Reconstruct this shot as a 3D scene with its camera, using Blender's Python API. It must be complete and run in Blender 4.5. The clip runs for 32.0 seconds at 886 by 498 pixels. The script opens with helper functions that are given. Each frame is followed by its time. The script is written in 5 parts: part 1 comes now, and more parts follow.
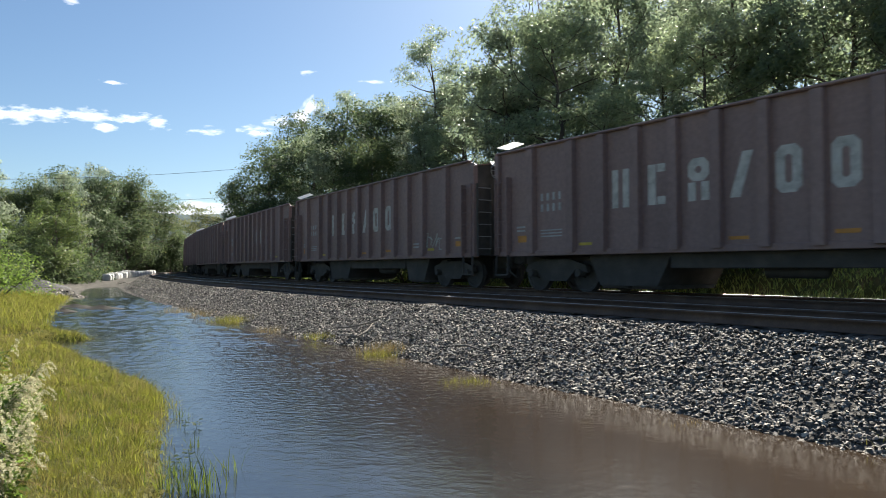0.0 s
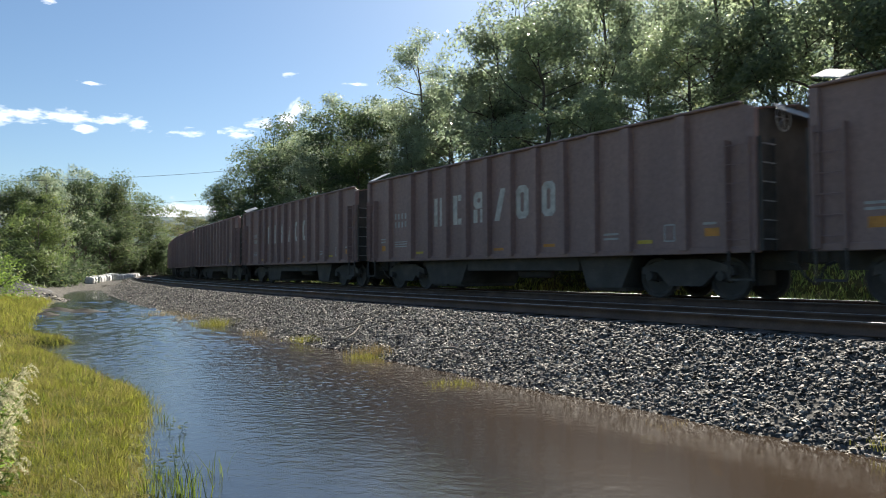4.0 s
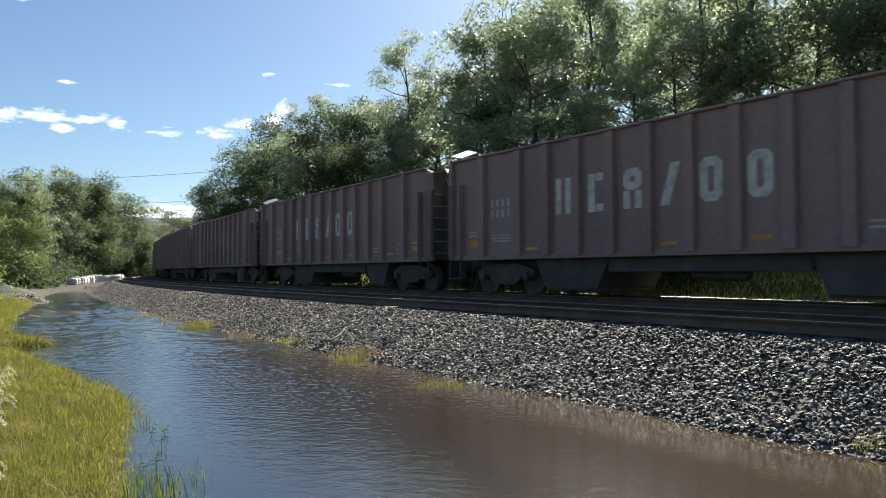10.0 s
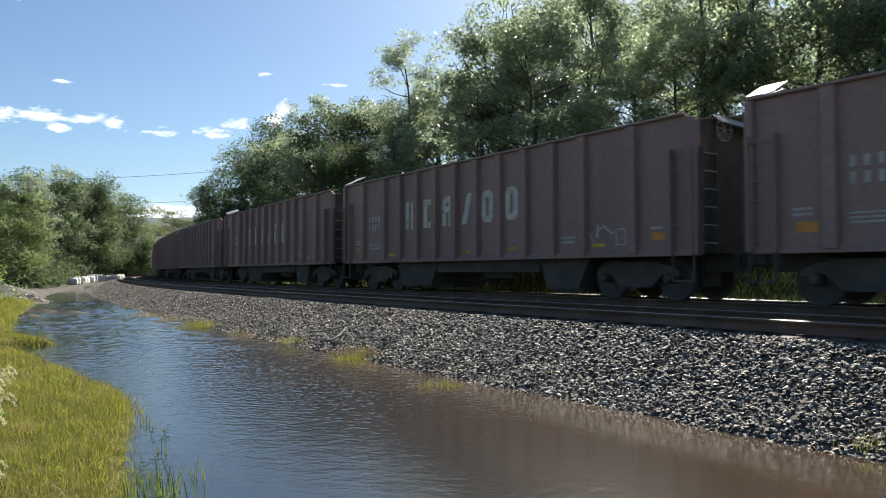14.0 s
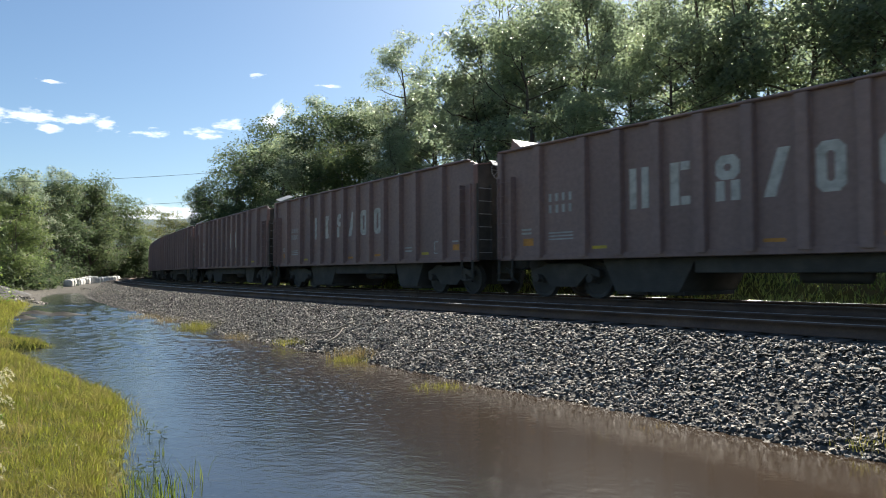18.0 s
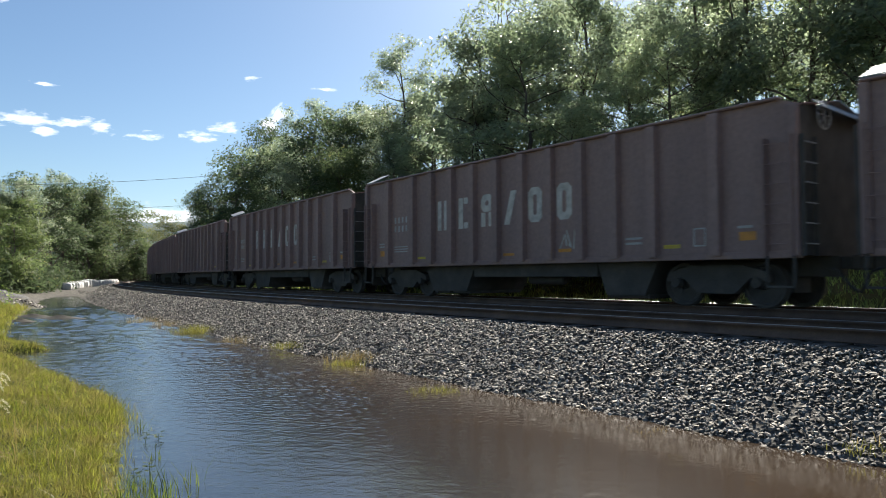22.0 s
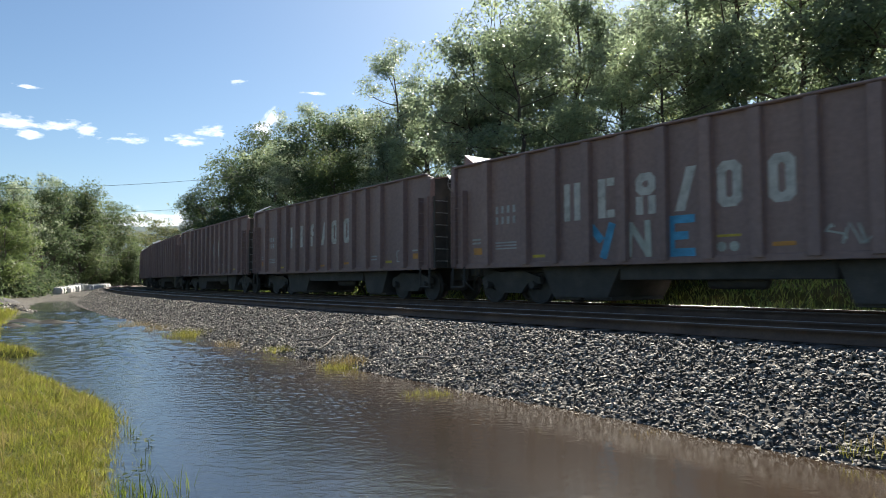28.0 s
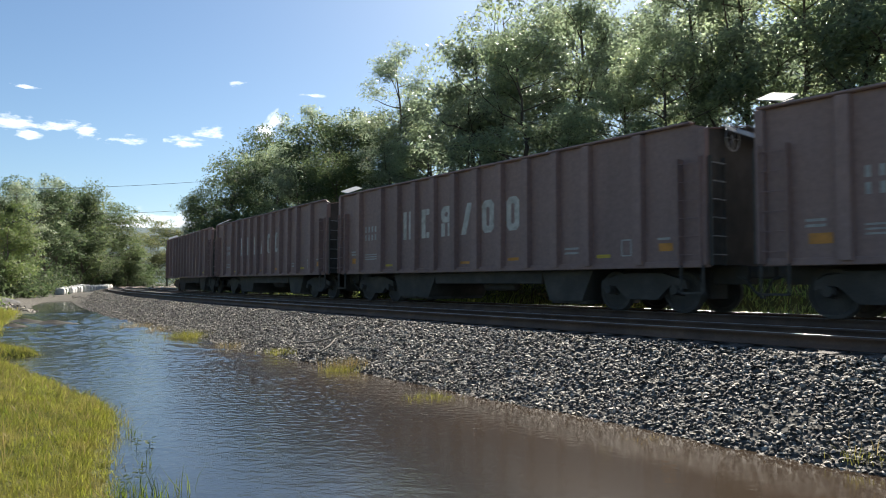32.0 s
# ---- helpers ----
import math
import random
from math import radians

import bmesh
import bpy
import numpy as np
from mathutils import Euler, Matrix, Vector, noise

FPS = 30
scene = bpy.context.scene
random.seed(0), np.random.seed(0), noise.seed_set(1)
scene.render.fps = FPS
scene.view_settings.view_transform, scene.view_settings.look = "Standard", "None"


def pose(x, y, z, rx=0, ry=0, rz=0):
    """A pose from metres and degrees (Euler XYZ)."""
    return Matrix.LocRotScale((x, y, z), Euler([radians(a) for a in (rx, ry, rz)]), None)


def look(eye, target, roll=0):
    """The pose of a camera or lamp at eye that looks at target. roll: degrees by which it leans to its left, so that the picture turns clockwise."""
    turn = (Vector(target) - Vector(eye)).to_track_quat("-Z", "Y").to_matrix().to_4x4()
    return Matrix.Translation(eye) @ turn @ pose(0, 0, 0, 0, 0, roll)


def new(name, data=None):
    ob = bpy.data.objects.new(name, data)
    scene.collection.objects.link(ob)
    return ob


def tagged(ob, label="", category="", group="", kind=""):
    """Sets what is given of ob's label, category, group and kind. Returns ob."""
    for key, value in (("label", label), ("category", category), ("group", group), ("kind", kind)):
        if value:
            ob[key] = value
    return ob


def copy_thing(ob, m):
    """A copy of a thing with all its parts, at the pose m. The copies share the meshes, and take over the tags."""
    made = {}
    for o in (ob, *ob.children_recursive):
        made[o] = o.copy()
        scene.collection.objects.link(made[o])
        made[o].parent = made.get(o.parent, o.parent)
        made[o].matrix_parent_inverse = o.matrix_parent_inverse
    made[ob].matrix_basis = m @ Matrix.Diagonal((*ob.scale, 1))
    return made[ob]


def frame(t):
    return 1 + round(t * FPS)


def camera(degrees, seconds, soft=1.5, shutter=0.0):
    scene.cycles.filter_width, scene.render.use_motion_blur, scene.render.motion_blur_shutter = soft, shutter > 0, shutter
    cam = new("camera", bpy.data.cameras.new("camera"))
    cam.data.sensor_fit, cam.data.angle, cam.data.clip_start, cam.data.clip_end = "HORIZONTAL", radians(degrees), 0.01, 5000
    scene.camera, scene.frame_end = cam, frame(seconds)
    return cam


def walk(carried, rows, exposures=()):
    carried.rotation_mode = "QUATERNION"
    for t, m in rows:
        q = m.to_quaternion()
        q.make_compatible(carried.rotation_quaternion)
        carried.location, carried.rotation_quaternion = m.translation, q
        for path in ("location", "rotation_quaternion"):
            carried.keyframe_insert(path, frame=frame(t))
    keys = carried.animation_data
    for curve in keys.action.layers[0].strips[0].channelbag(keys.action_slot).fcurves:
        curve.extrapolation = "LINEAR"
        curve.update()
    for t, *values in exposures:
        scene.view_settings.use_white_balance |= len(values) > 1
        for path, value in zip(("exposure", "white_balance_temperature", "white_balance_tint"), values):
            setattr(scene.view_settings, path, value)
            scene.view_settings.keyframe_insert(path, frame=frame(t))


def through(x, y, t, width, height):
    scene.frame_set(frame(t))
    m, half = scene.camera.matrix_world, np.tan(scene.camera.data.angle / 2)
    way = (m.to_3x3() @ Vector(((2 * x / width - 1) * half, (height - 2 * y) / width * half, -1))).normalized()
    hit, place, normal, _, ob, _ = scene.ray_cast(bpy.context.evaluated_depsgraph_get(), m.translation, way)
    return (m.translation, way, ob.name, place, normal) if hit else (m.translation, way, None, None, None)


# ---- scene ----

# ---------------------------------------------------------------- the camera and its path
cam = camera(66.32, 32.0, soft=1.0, shutter=0.15)
ROWS = (
    (0, -0.015, -0.012, 1.618, 91.558, 0.171, 3.126),
    (0.5, -0.024, -0.024, 1.612, 91.353, -0.1, 3.033),
    (1, -0.032, -0.009, 1.606, 91.18, -0.232, 2.717),
    (1.5, -0.017, -0.003, 1.613, 91.639, -0.071, 2.765),
    (2, -0.026, -0.018, 1.607, 91.719, 0.087, 2.591),
    (2.5, -0.015, -0.009, 1.61, 91.731, 0.417, 2.494),
    (3, -0.01, -0.008, 1.617, 91.683, 0.352, 2.424),
    (3.5, -0.024, -0.008, 1.611, 91.718, 0.177, 2.049),
    (5.5, -0.011, -0.002, 1.613, 92.103, 0.312, 1.983),
    (6, -0.014, 0.002, 1.604, 92.224, 0.583, 1.849),
    (6.5, -0.022, -0, 1.61, 92.208, 0.507, 1.466),
    (7, -0.009, 0.003, 1.613, 92.207, 0.145, 1.463),
    (7.5, -0.006, 0.004, 1.616, 92.212, 0.096, 1.569),
    (8, -0.007, -0.008, 1.612, 92.27, 0.131, 1.518),
    (8.5, -0.018, -0, 1.612, 92.22, 0.362, 1.32),
    (9, -0.009, -0.004, 1.615, 92.095, 0.39, 1.323),
    (9.5, -0.015, 0.003, 1.608, 92.032, 0.377, 1.152),
    (10, -0.013, 0.024, 1.608, 91.895, 0.205, 0.894),
    (10.5, -0.001, 0.026, 1.605, 91.736, 0.088, 0.985),
    (11, -0, 0.027, 1.606, 91.757, 0.174, 1.047),
    (11.5, -0.014, -0.007, 1.61, 91.769, 0.066, 0.973),
    (12, -0.001, 0.017, 1.609, 91.814, 0.128, 0.98),
    (12.5, -0.003, 0.011, 1.608, 91.878, 0.132, 0.97),
    (13, -0.005, 0.003, 1.612, 91.891, 0.233, 1.015),
    (13.5, -0.002, 0.008, 1.608, 91.951, 0.274, 1.024),
    (14, -0.013, 0.022, 1.602, 91.933, 0.115, 0.917),
    (14.5, -0.014, 0.013, 1.604, 91.787, 0.1, 0.747),
    (16.5, 0.001, 0, 1.607, 91.516, 0.131, 0.693),
    (17, 0.003, 0.019, 1.604, 91.59, 0.139, 0.791),
    (17.5, -0.002, 0.003, 1.614, 91.659, 0.155, 0.847),
    (18, -0.024, 0.013, 1.606, 92.013, 0.21, 0.616),
    (18.5, -0.015, 0.008, 1.606, 92.132, 0.125, 0.518),
    (19, -0.005, 0.004, 1.611, 92.103, 0.056, 0.385),
    (19.5, -0.005, 0.008, 1.61, 92.061, -0, 0.388),
    (20, -0, 0, 1.611, 92.111, 0.159, 0.535),
    (20.5, -0.001, 0.006, 1.608, 92.177, 0.104, 0.595),
    (21, 0.001, 0.014, 1.603, 92.23, 0.213, 0.628),
    (21.5, -0.013, 0.003, 1.606, 92.276, 0.134, 0.523),
    (22, -0.005, 0.011, 1.612, 92.302, 0.172, 0.532),
    (22.5, -0.008, -0.002, 1.616, 92.29, 0.1, 0.57),
    (23, 0.007, 0.028, 1.603, 92.315, 0.169, 0.73),
    (23.5, -0, 0.013, 1.598, 92.415, 0.258, 0.695),
    (24, -0.01, 0.002, 1.599, 92.437, -0.031, 0.518),
    (24.5, 0.001, 0.024, 1.599, 92.467, 0.14, 0.633),
    (25, -0.007, 0.022, 1.598, 92.498, 0.41, 0.683),
    (25.5, -0.012, 0.013, 1.601, 92.541, 0.255, 0.513),
    (27.5, 0.002, 0.041, 1.599, 92.638, 0.413, -0.036),
    (28, -0, 0.041, 1.595, 92.636, 0.255, -0.011),
    (28.5, 0.002, 0.032, 1.602, 92.631, 0.175, -0.026),
    (29, 0.004, 0.047, 1.604, 92.665, 0.102, 0.052),
    (29.5, 0.001, 0.048, 1.601, 92.733, 0.036, 0.093),
    (30, 0.001, 0.04, 1.6, 92.829, 0.007, 0.168),
    (30.5, 0.005, 0.03, 1.606, 92.878, 0.108, 0.253),
    (31, -0.004, 0.049, 1.601, 92.954, 0.041, 0.314),
    (31.5, -0.003, 0.064, 1.597, 92.988, -0.018, 0.323),
    (32, -0.013, 0.06, 1.596, 92.888, -0.115, 0.121),
)
walk(cam, [(t, pose(x, y, z, rx, ry, rz)) for t, x, y, z, rx, ry, rz in ROWS])

# ---------------------------------------------------------------- plan: two concentric curved tracks
CX, CY = 261.82, 217.28          # centre of the curve
R_NEAR, R_FAR = 330.41, 326.05   # centre lines of the empty and of the occupied track
A0 = radians(-140.312)           # where the track passes nearest to the camera
Z_RAIL = 0.962                   # top of the rails; the water lies at 0
CAR_PITCH = 16.192
SUN_AZ, SUN_EL = radians(14), radians(36.5)


def on_track(radius, s):
    """Point on a circle of that radius, s metres up the line, and the heading of a train that comes down it."""
    a = A0 - s / R_FAR
    return CX + radius * math.cos(a), CY + radius * math.sin(a), math.atan2(math.cos(a), -math.sin(a))


# ---------------------------------------------------------------- light
world = bpy.data.worlds.new("sky")
scene.world = world
world.use_nodes = True
wn = world.node_tree.nodes
sky = wn.new("ShaderNodeTexSky")
sky.sky_type, sky.sun_disc = "NISHITA", False
sky.sun_elevation, sky.sun_rotation = SUN_EL, SUN_AZ
sky.air_density, sky.dust_density, sky.ozone_density = 1.0, 0.55, 2.6
wn["Background"].inputs["Strength"].default_value = 0.0395
tint = wn.new("ShaderNodeMix")
tint.data_type, tint.blend_type = "RGBA", "MULTIPLY"
tint.inputs[0].default_value, tint.inputs[7].default_value = 1.0, (0.885, 0.99, 1.04, 1)   # a clear, deep blue September sky
world.node_tree.links.new(sky.outputs[0], tint.inputs[6])
world.node_tree.links.new(tint.outputs[2], wn["Background"].inputs["Color"])
sun = new("sun", bpy.data.lights.new("sun", "SUN"))
sun.data.energy, sun.data.angle, sun.data.color = 5.0, radians(0.53), (1.0, 0.94, 0.84)
sun_way = Vector((math.sin(SUN_AZ) * math.cos(SUN_EL), math.cos(SUN_AZ) * math.cos(SUN_EL), math.sin(SUN_EL)))
sun.matrix_world = look(sun_way * 100, (0, 0, 0))
scene.view_settings.exposure = 1.55


# ---------------------------------------------------------------- materials
def material(name):
    m = bpy.data.materials.new(name)
    m.use_nodes = True
    return m, m.node_tree.nodes, m.node_tree.links, m.node_tree.nodes["Principled BSDF"]


def ramp(nodes, stops):
    r = nodes.new("ShaderNodeValToRGB")
    while len(r.color_ramp.elements) < len(stops):
        r.color_ramp.elements.new(0.5)
    for e, (p, c) in zip(r.color_ramp.elements, stops):
        e.position, e.color = p, (*c, 1)
    return r


def noise_node(nodes, links, scale, detail=4, rough=0.55, coords="Object", stretch=None):
    tc = nodes.new("ShaderNodeTexCoord")
    n = nodes.new("ShaderNodeTexNoise")
    n.inputs["Scale"].default_value, n.inputs["Detail"].default_value, n.inputs["Roughness"].default_value = scale, detail, rough
    if stretch:
        mp = nodes.new("ShaderNodeMapping")
        mp.inputs["Scale"].default_value = stretch
        links.new(tc.outputs[coords], mp.inputs["Vector"])
        links.new(mp.outputs[0], n.inputs["Vector"])
    else:
        links.new(tc.outputs[coords], n.inputs["Vector"])
    return n


def mixed(nodes, links, a, b, fac, mode="MIX"):
    """Colour a and colour b mixed; each a socket or a value."""
    m = nodes.new("ShaderNodeMix")
    m.data_type, m.blend_type = "RGBA", mode
    for slot, v in ((0, fac), (6, a), (7, b)):
        if isinstance(v, bpy.types.NodeSocket):
            links.new(v, m.inputs[slot])
        else:
            m.inputs[slot].default_value = v if slot == 0 else (*v, 1)
    return m.outputs[2]


def rough_surface(name, c1, c2, c3, scale, fine, rough=0.8, bump=0.3, metal=0.0, spec=0.5, stretch=None, vary=0.0, dist=0.02, coords="Object"):
    """Two scales of noise over three colours, with bump; vary: lighter and darker piece by piece."""
    m, nodes, links, b = material(name)
    big = noise_node(nodes, links, scale, 5, 0.6, coords, stretch)
    small = noise_node(nodes, links, fine, 4, 0.6, coords)
    col = ramp(nodes, [(0.3, c1), (0.52, c2), (0.72, c3)])
    links.new(big.outputs["Fac"], col.inputs[0])
    out = mixed(nodes, links, col.outputs[0], small.outputs["Fac"], 0.35, "OVERLAY")
    if vary:
        inf = nodes.new("ShaderNodeObjectInfo")
        r = ramp(nodes, [(0.0, (1 - vary,) * 3), (1.0, (1 + vary,) * 3)])
        links.new(inf.outputs["Random"], r.inputs[0])
        out = mixed(nodes, links, out, r.outputs[0], 1.0, "MULTIPLY")
    links.new(out, b.inputs["Base Color"])
    b.inputs["Roughness"].default_value, b.inputs["Metallic"].default_value = rough, metal
    b.inputs["Specular IOR Level"].default_value = spec
    bp = nodes.new("ShaderNodeBump")
    bp.inputs["Strength"].default_value, bp.inputs["Distance"].default_value = bump, dist
    links.new(small.outputs["Fac"], bp.inputs["Height"])
    links.new(bp.outputs[0], b.inputs["Normal"])
    return m


def leafy(name, dark, light, dry, through=0.45, gloss=0.35, rough=0.42, patch=0.35, patchy=0.0):
    """Leaves or blades: colour by piece, light coming through them; patchy: how far whole patches turn dry."""
    m, nodes, links, b = material(name)
    geo = nodes.new("ShaderNodeNewGeometry")
    col = ramp(nodes, [(0.0, dark), (0.55, light), (0.965, light), (1.0, dry)])
    links.new(geo.outputs["Random Per Island"], col.inputs[0])
    n = noise_node(nodes, links, patch, 3)
    shade = ramp(nodes, [(0.3, (0.65, 0.7, 0.6)), (0.7, (1.2, 1.15, 1.0))])
    links.new(n.outputs["Fac"], shade.inputs[0])
    c = mixed(nodes, links, col.outputs[0], shade.outputs[0], 1.0, "MULTIPLY")
    if patchy:
        spots = noise_node(nodes, links, patch * 4, 4, 0.65)
        part_dry = ramp(nodes, [(0.42, (0, 0, 0)), (0.68, (patchy,) * 3)])
        links.new(spots.outputs["Fac"], part_dry.inputs[0])
        c = mixed(nodes, links, c, dry, part_dry.outputs[0])
    links.new(c, b.inputs["Base Color"])
    b.inputs["Roughness"].default_value, b.inputs["Specular IOR Level"].default_value = rough, gloss
    tr = nodes.new("ShaderNodeBsdfTranslucent")
    warm = mixed(nodes, links, c, (1.22, 1.27, 1.18), 1.0, "MULTIPLY")
    links.new(warm, tr.inputs["Color"])
    mx = nodes.new("ShaderNodeMixShader")
    mx.inputs[0].default_value = through
    links.new(b.outputs[0], mx.inputs[1])
    links.new(tr.outputs[0], mx.inputs[2])
    links.new(mx.outputs[0], nodes["Material Output"].inputs["Surface"])
    return m


def plain(name, color, rough=0.6, metal=0.0, fine=30.0, amount=0.3):
    """One paint with faint wear in it."""
    c = Vector(color)
    return rough_surface(name, tuple(c * (1 - amount)), tuple(c), tuple(c * (1 + amount)), fine * 0.12, fine, rough, 0.12, metal)


# browns lightened past the paint's own tone, standing in for glare over the train
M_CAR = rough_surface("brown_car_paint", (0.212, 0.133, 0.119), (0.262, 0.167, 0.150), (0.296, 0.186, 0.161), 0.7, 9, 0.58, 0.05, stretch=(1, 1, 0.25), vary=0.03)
M_INNER = rough_surface("rusty_steel", (0.05, 0.03, 0.02), (0.09, 0.05, 0.03), (0.14, 0.08, 0.05), 1.2, 20, 0.85, 0.4)
M_UNDER = rough_surface("dark_steel_and_gap_shade", (0.046, 0.041, 0.037), (0.068, 0.060, 0.053), (0.100, 0.087, 0.076), 2, 30, 0.75, 0.3)
M_SHEET = rough_surface("bare_sheet_metal", (0.26, 0.265, 0.27), (0.36, 0.36, 0.355), (0.45, 0.44, 0.42), 1.5, 25, 0.5, 0.15, metal=0.5)
M_WHITE = rough_surface("worn_white_paint", (0.36, 0.33, 0.29), (0.54, 0.50, 0.455), (0.62, 0.575, 0.52), 5, 45, 0.6, 0.1)
M_GREYMARK = rough_surface("faded_white_stencil", (0.30, 0.285, 0.265), (0.41, 0.39, 0.365), (0.47, 0.45, 0.42), 4, 50, 0.65, 0.1)
M_AMBER = plain("amber_reflective_tape", (0.55, 0.22, 0.03), 0.35)
M_YELLOW = plain("yellow_reflective_tape", (0.50, 0.36, 0.04), 0.35)
M_BLUE = plain("blue_spray_paint", (0.07, 0.31, 0.50), 0.55)
M_DEEP = plain("deep_blue_spray_paint", (0.02, 0.07, 0.30), 0.55)
M_PALE = plain("pale_cream_spray_paint", (0.45, 0.45, 0.39), 0.6)
M_LIME = plain("lime_spray_paint", (0.35, 0.42, 0.06), 0.6)
M_RED = plain("orange_spray_paint", (0.45, 0.12, 0.03), 0.6)
M_RAIL = rough_surface("rusty_rail_steel", (0.06, 0.035, 0.025), (0.10, 0.06, 0.04), (0.15, 0.09, 0.06), 2, 40, 0.7, 0.3)
M_RAILTOP = rough_surface("polished_rail_head", (0.24, 0.235, 0.23), (0.32, 0.315, 0.31), (0.42, 0.41, 0.40), 1, 30, 0.34, 0.05, metal=1.0)
M_TIE = rough_surface("creosoted_wood", (0.030, 0.024, 0.020), (0.055, 0.044, 0.036), (0.09, 0.075, 0.06), 3, 25, 0.9, 0.5, stretch=(1, 6, 6), vary=0.3)
M_BARK = rough_surface("bark", (0.05, 0.04, 0.03), (0.09, 0.075, 0.06), (0.15, 0.13, 0.11), 3, 14, 0.95, 0.7, stretch=(1, 1, 0.2), dist=0.04)
M_DEADWOOD = rough_surface("grey_dead_wood", (0.12, 0.10, 0.08), (0.2, 0.17, 0.14), (0.28, 0.25, 0.21), 6, 40, 0.9, 0.5)
M_BAG = rough_surface("white_woven_plastic", (0.42, 0.42, 0.41), (0.58, 0.57, 0.55), (0.68, 0.67, 0.64), 3, 20, 0.6, 0.4)
M_CABLE = plain("black_cable", (0.02, 0.02, 0.02), 0.6)
M_HOSE = plain("black_rubber_hose", (0.03, 0.03, 0.03), 0.4)

# next three: lightened and greyed beyond real leaves, imitating glare over the wood
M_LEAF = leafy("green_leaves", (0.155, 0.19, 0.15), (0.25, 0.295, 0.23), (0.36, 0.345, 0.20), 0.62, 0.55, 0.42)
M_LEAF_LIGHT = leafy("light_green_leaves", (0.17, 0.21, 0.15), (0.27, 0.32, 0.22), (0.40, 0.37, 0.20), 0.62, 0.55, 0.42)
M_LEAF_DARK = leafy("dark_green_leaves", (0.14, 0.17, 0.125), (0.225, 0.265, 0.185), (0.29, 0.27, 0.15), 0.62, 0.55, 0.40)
M_LEAF_FAR = leafy("olive_leaves", (0.10, 0.115, 0.065), (0.17, 0.18, 0.095), (0.28, 0.20, 0.10), 0.5, 0.1, 0.6)
M_LEAF_DEEP = leafy("deep_green_leaves", (0.047, 0.07, 0.042), (0.092, 0.125, 0.070), (0.20, 0.18, 0.07), 0.45, 0.1, 0.6)
M_LEAF_MID = leafy("mid_green_leaves", (0.062, 0.088, 0.047), (0.122, 0.155, 0.083), (0.26, 0.23, 0.09), 0.5, 0.12, 0.6)
M_LEAF_FRESH = leafy("fresh_green_leaves", (0.085, 0.12, 0.050), (0.160, 0.205, 0.082), (0.30, 0.27, 0.09), 0.5, 0.25, 0.5)
M_LEAF_BRIGHT = leafy("bright_green_leaves", (0.085, 0.135, 0.032), (0.175, 0.245, 0.06), (0.32, 0.32, 0.10), 0.55, 0.2)
M_GRASS = leafy("yellow_green_grass", (0.085, 0.095, 0.022), (0.25, 0.26, 0.046), (0.25, 0.185, 0.085), 0.45, 0.06, 0.7, 0.8, 0.62)
M_GRASS_GREEN = leafy("fresh_green_grass", (0.055, 0.085, 0.018), (0.13, 0.165, 0.03), (0.28, 0.24, 0.07), 0.45, 0.08, 0.65)
# lightened past real grass so the strip behind the train looks sunlit
M_GRASS_LINE = leafy("lightened_green_grass", (0.16, 0.21, 0.06), (0.31, 0.37, 0.12), (0.42, 0.38, 0.15), 0.6, 0.1, 0.6)
M_TUFT = leafy("dull_olive_grass", (0.10, 0.10, 0.03), (0.23, 0.215, 0.06), (0.34, 0.28, 0.13), 0.45, 0.06, 0.7)
M_STRAW = leafy("dry_straw_grass", (0.13, 0.095, 0.05), (0.24, 0.18, 0.095), (0.32, 0.25, 0.14), 0.4, 0.2)
M_PLUME = leafy("tan_seed_plume", (0.26, 0.19, 0.10), (0.40, 0.30, 0.17), (0.46, 0.37, 0.23), 0.4, 0.1)
M_FLOWER = leafy("off_white_blossom", (0.40, 0.36, 0.28), (0.60, 0.55, 0.44), (0.50, 0.40, 0.27), 0.45, 0.1)


def stone_material():
    m, nodes, links, b = material("crushed_grey_stone")
    geo = nodes.new("ShaderNodeNewGeometry")
    col = ramp(nodes, [(0.0, (0.033, 0.031, 0.029)), (0.3, (0.074, 0.070, 0.063)), (0.7, (0.178, 0.164, 0.145)), (1.0, (0.45, 0.41, 0.35))])
    links.new(geo.outputs["Random Per Island"], col.inputs[0])
    n = noise_node(nodes, links, 22, 4)
    links.new(mixed(nodes, links, col.outputs[0], n.outputs["Fac"], 0.4, "OVERLAY"), b.inputs["Base Color"])
    b.inputs["Roughness"].default_value, b.inputs["Specular IOR Level"].default_value = 0.75, 0.1
    return m


M_STONE = stone_material()


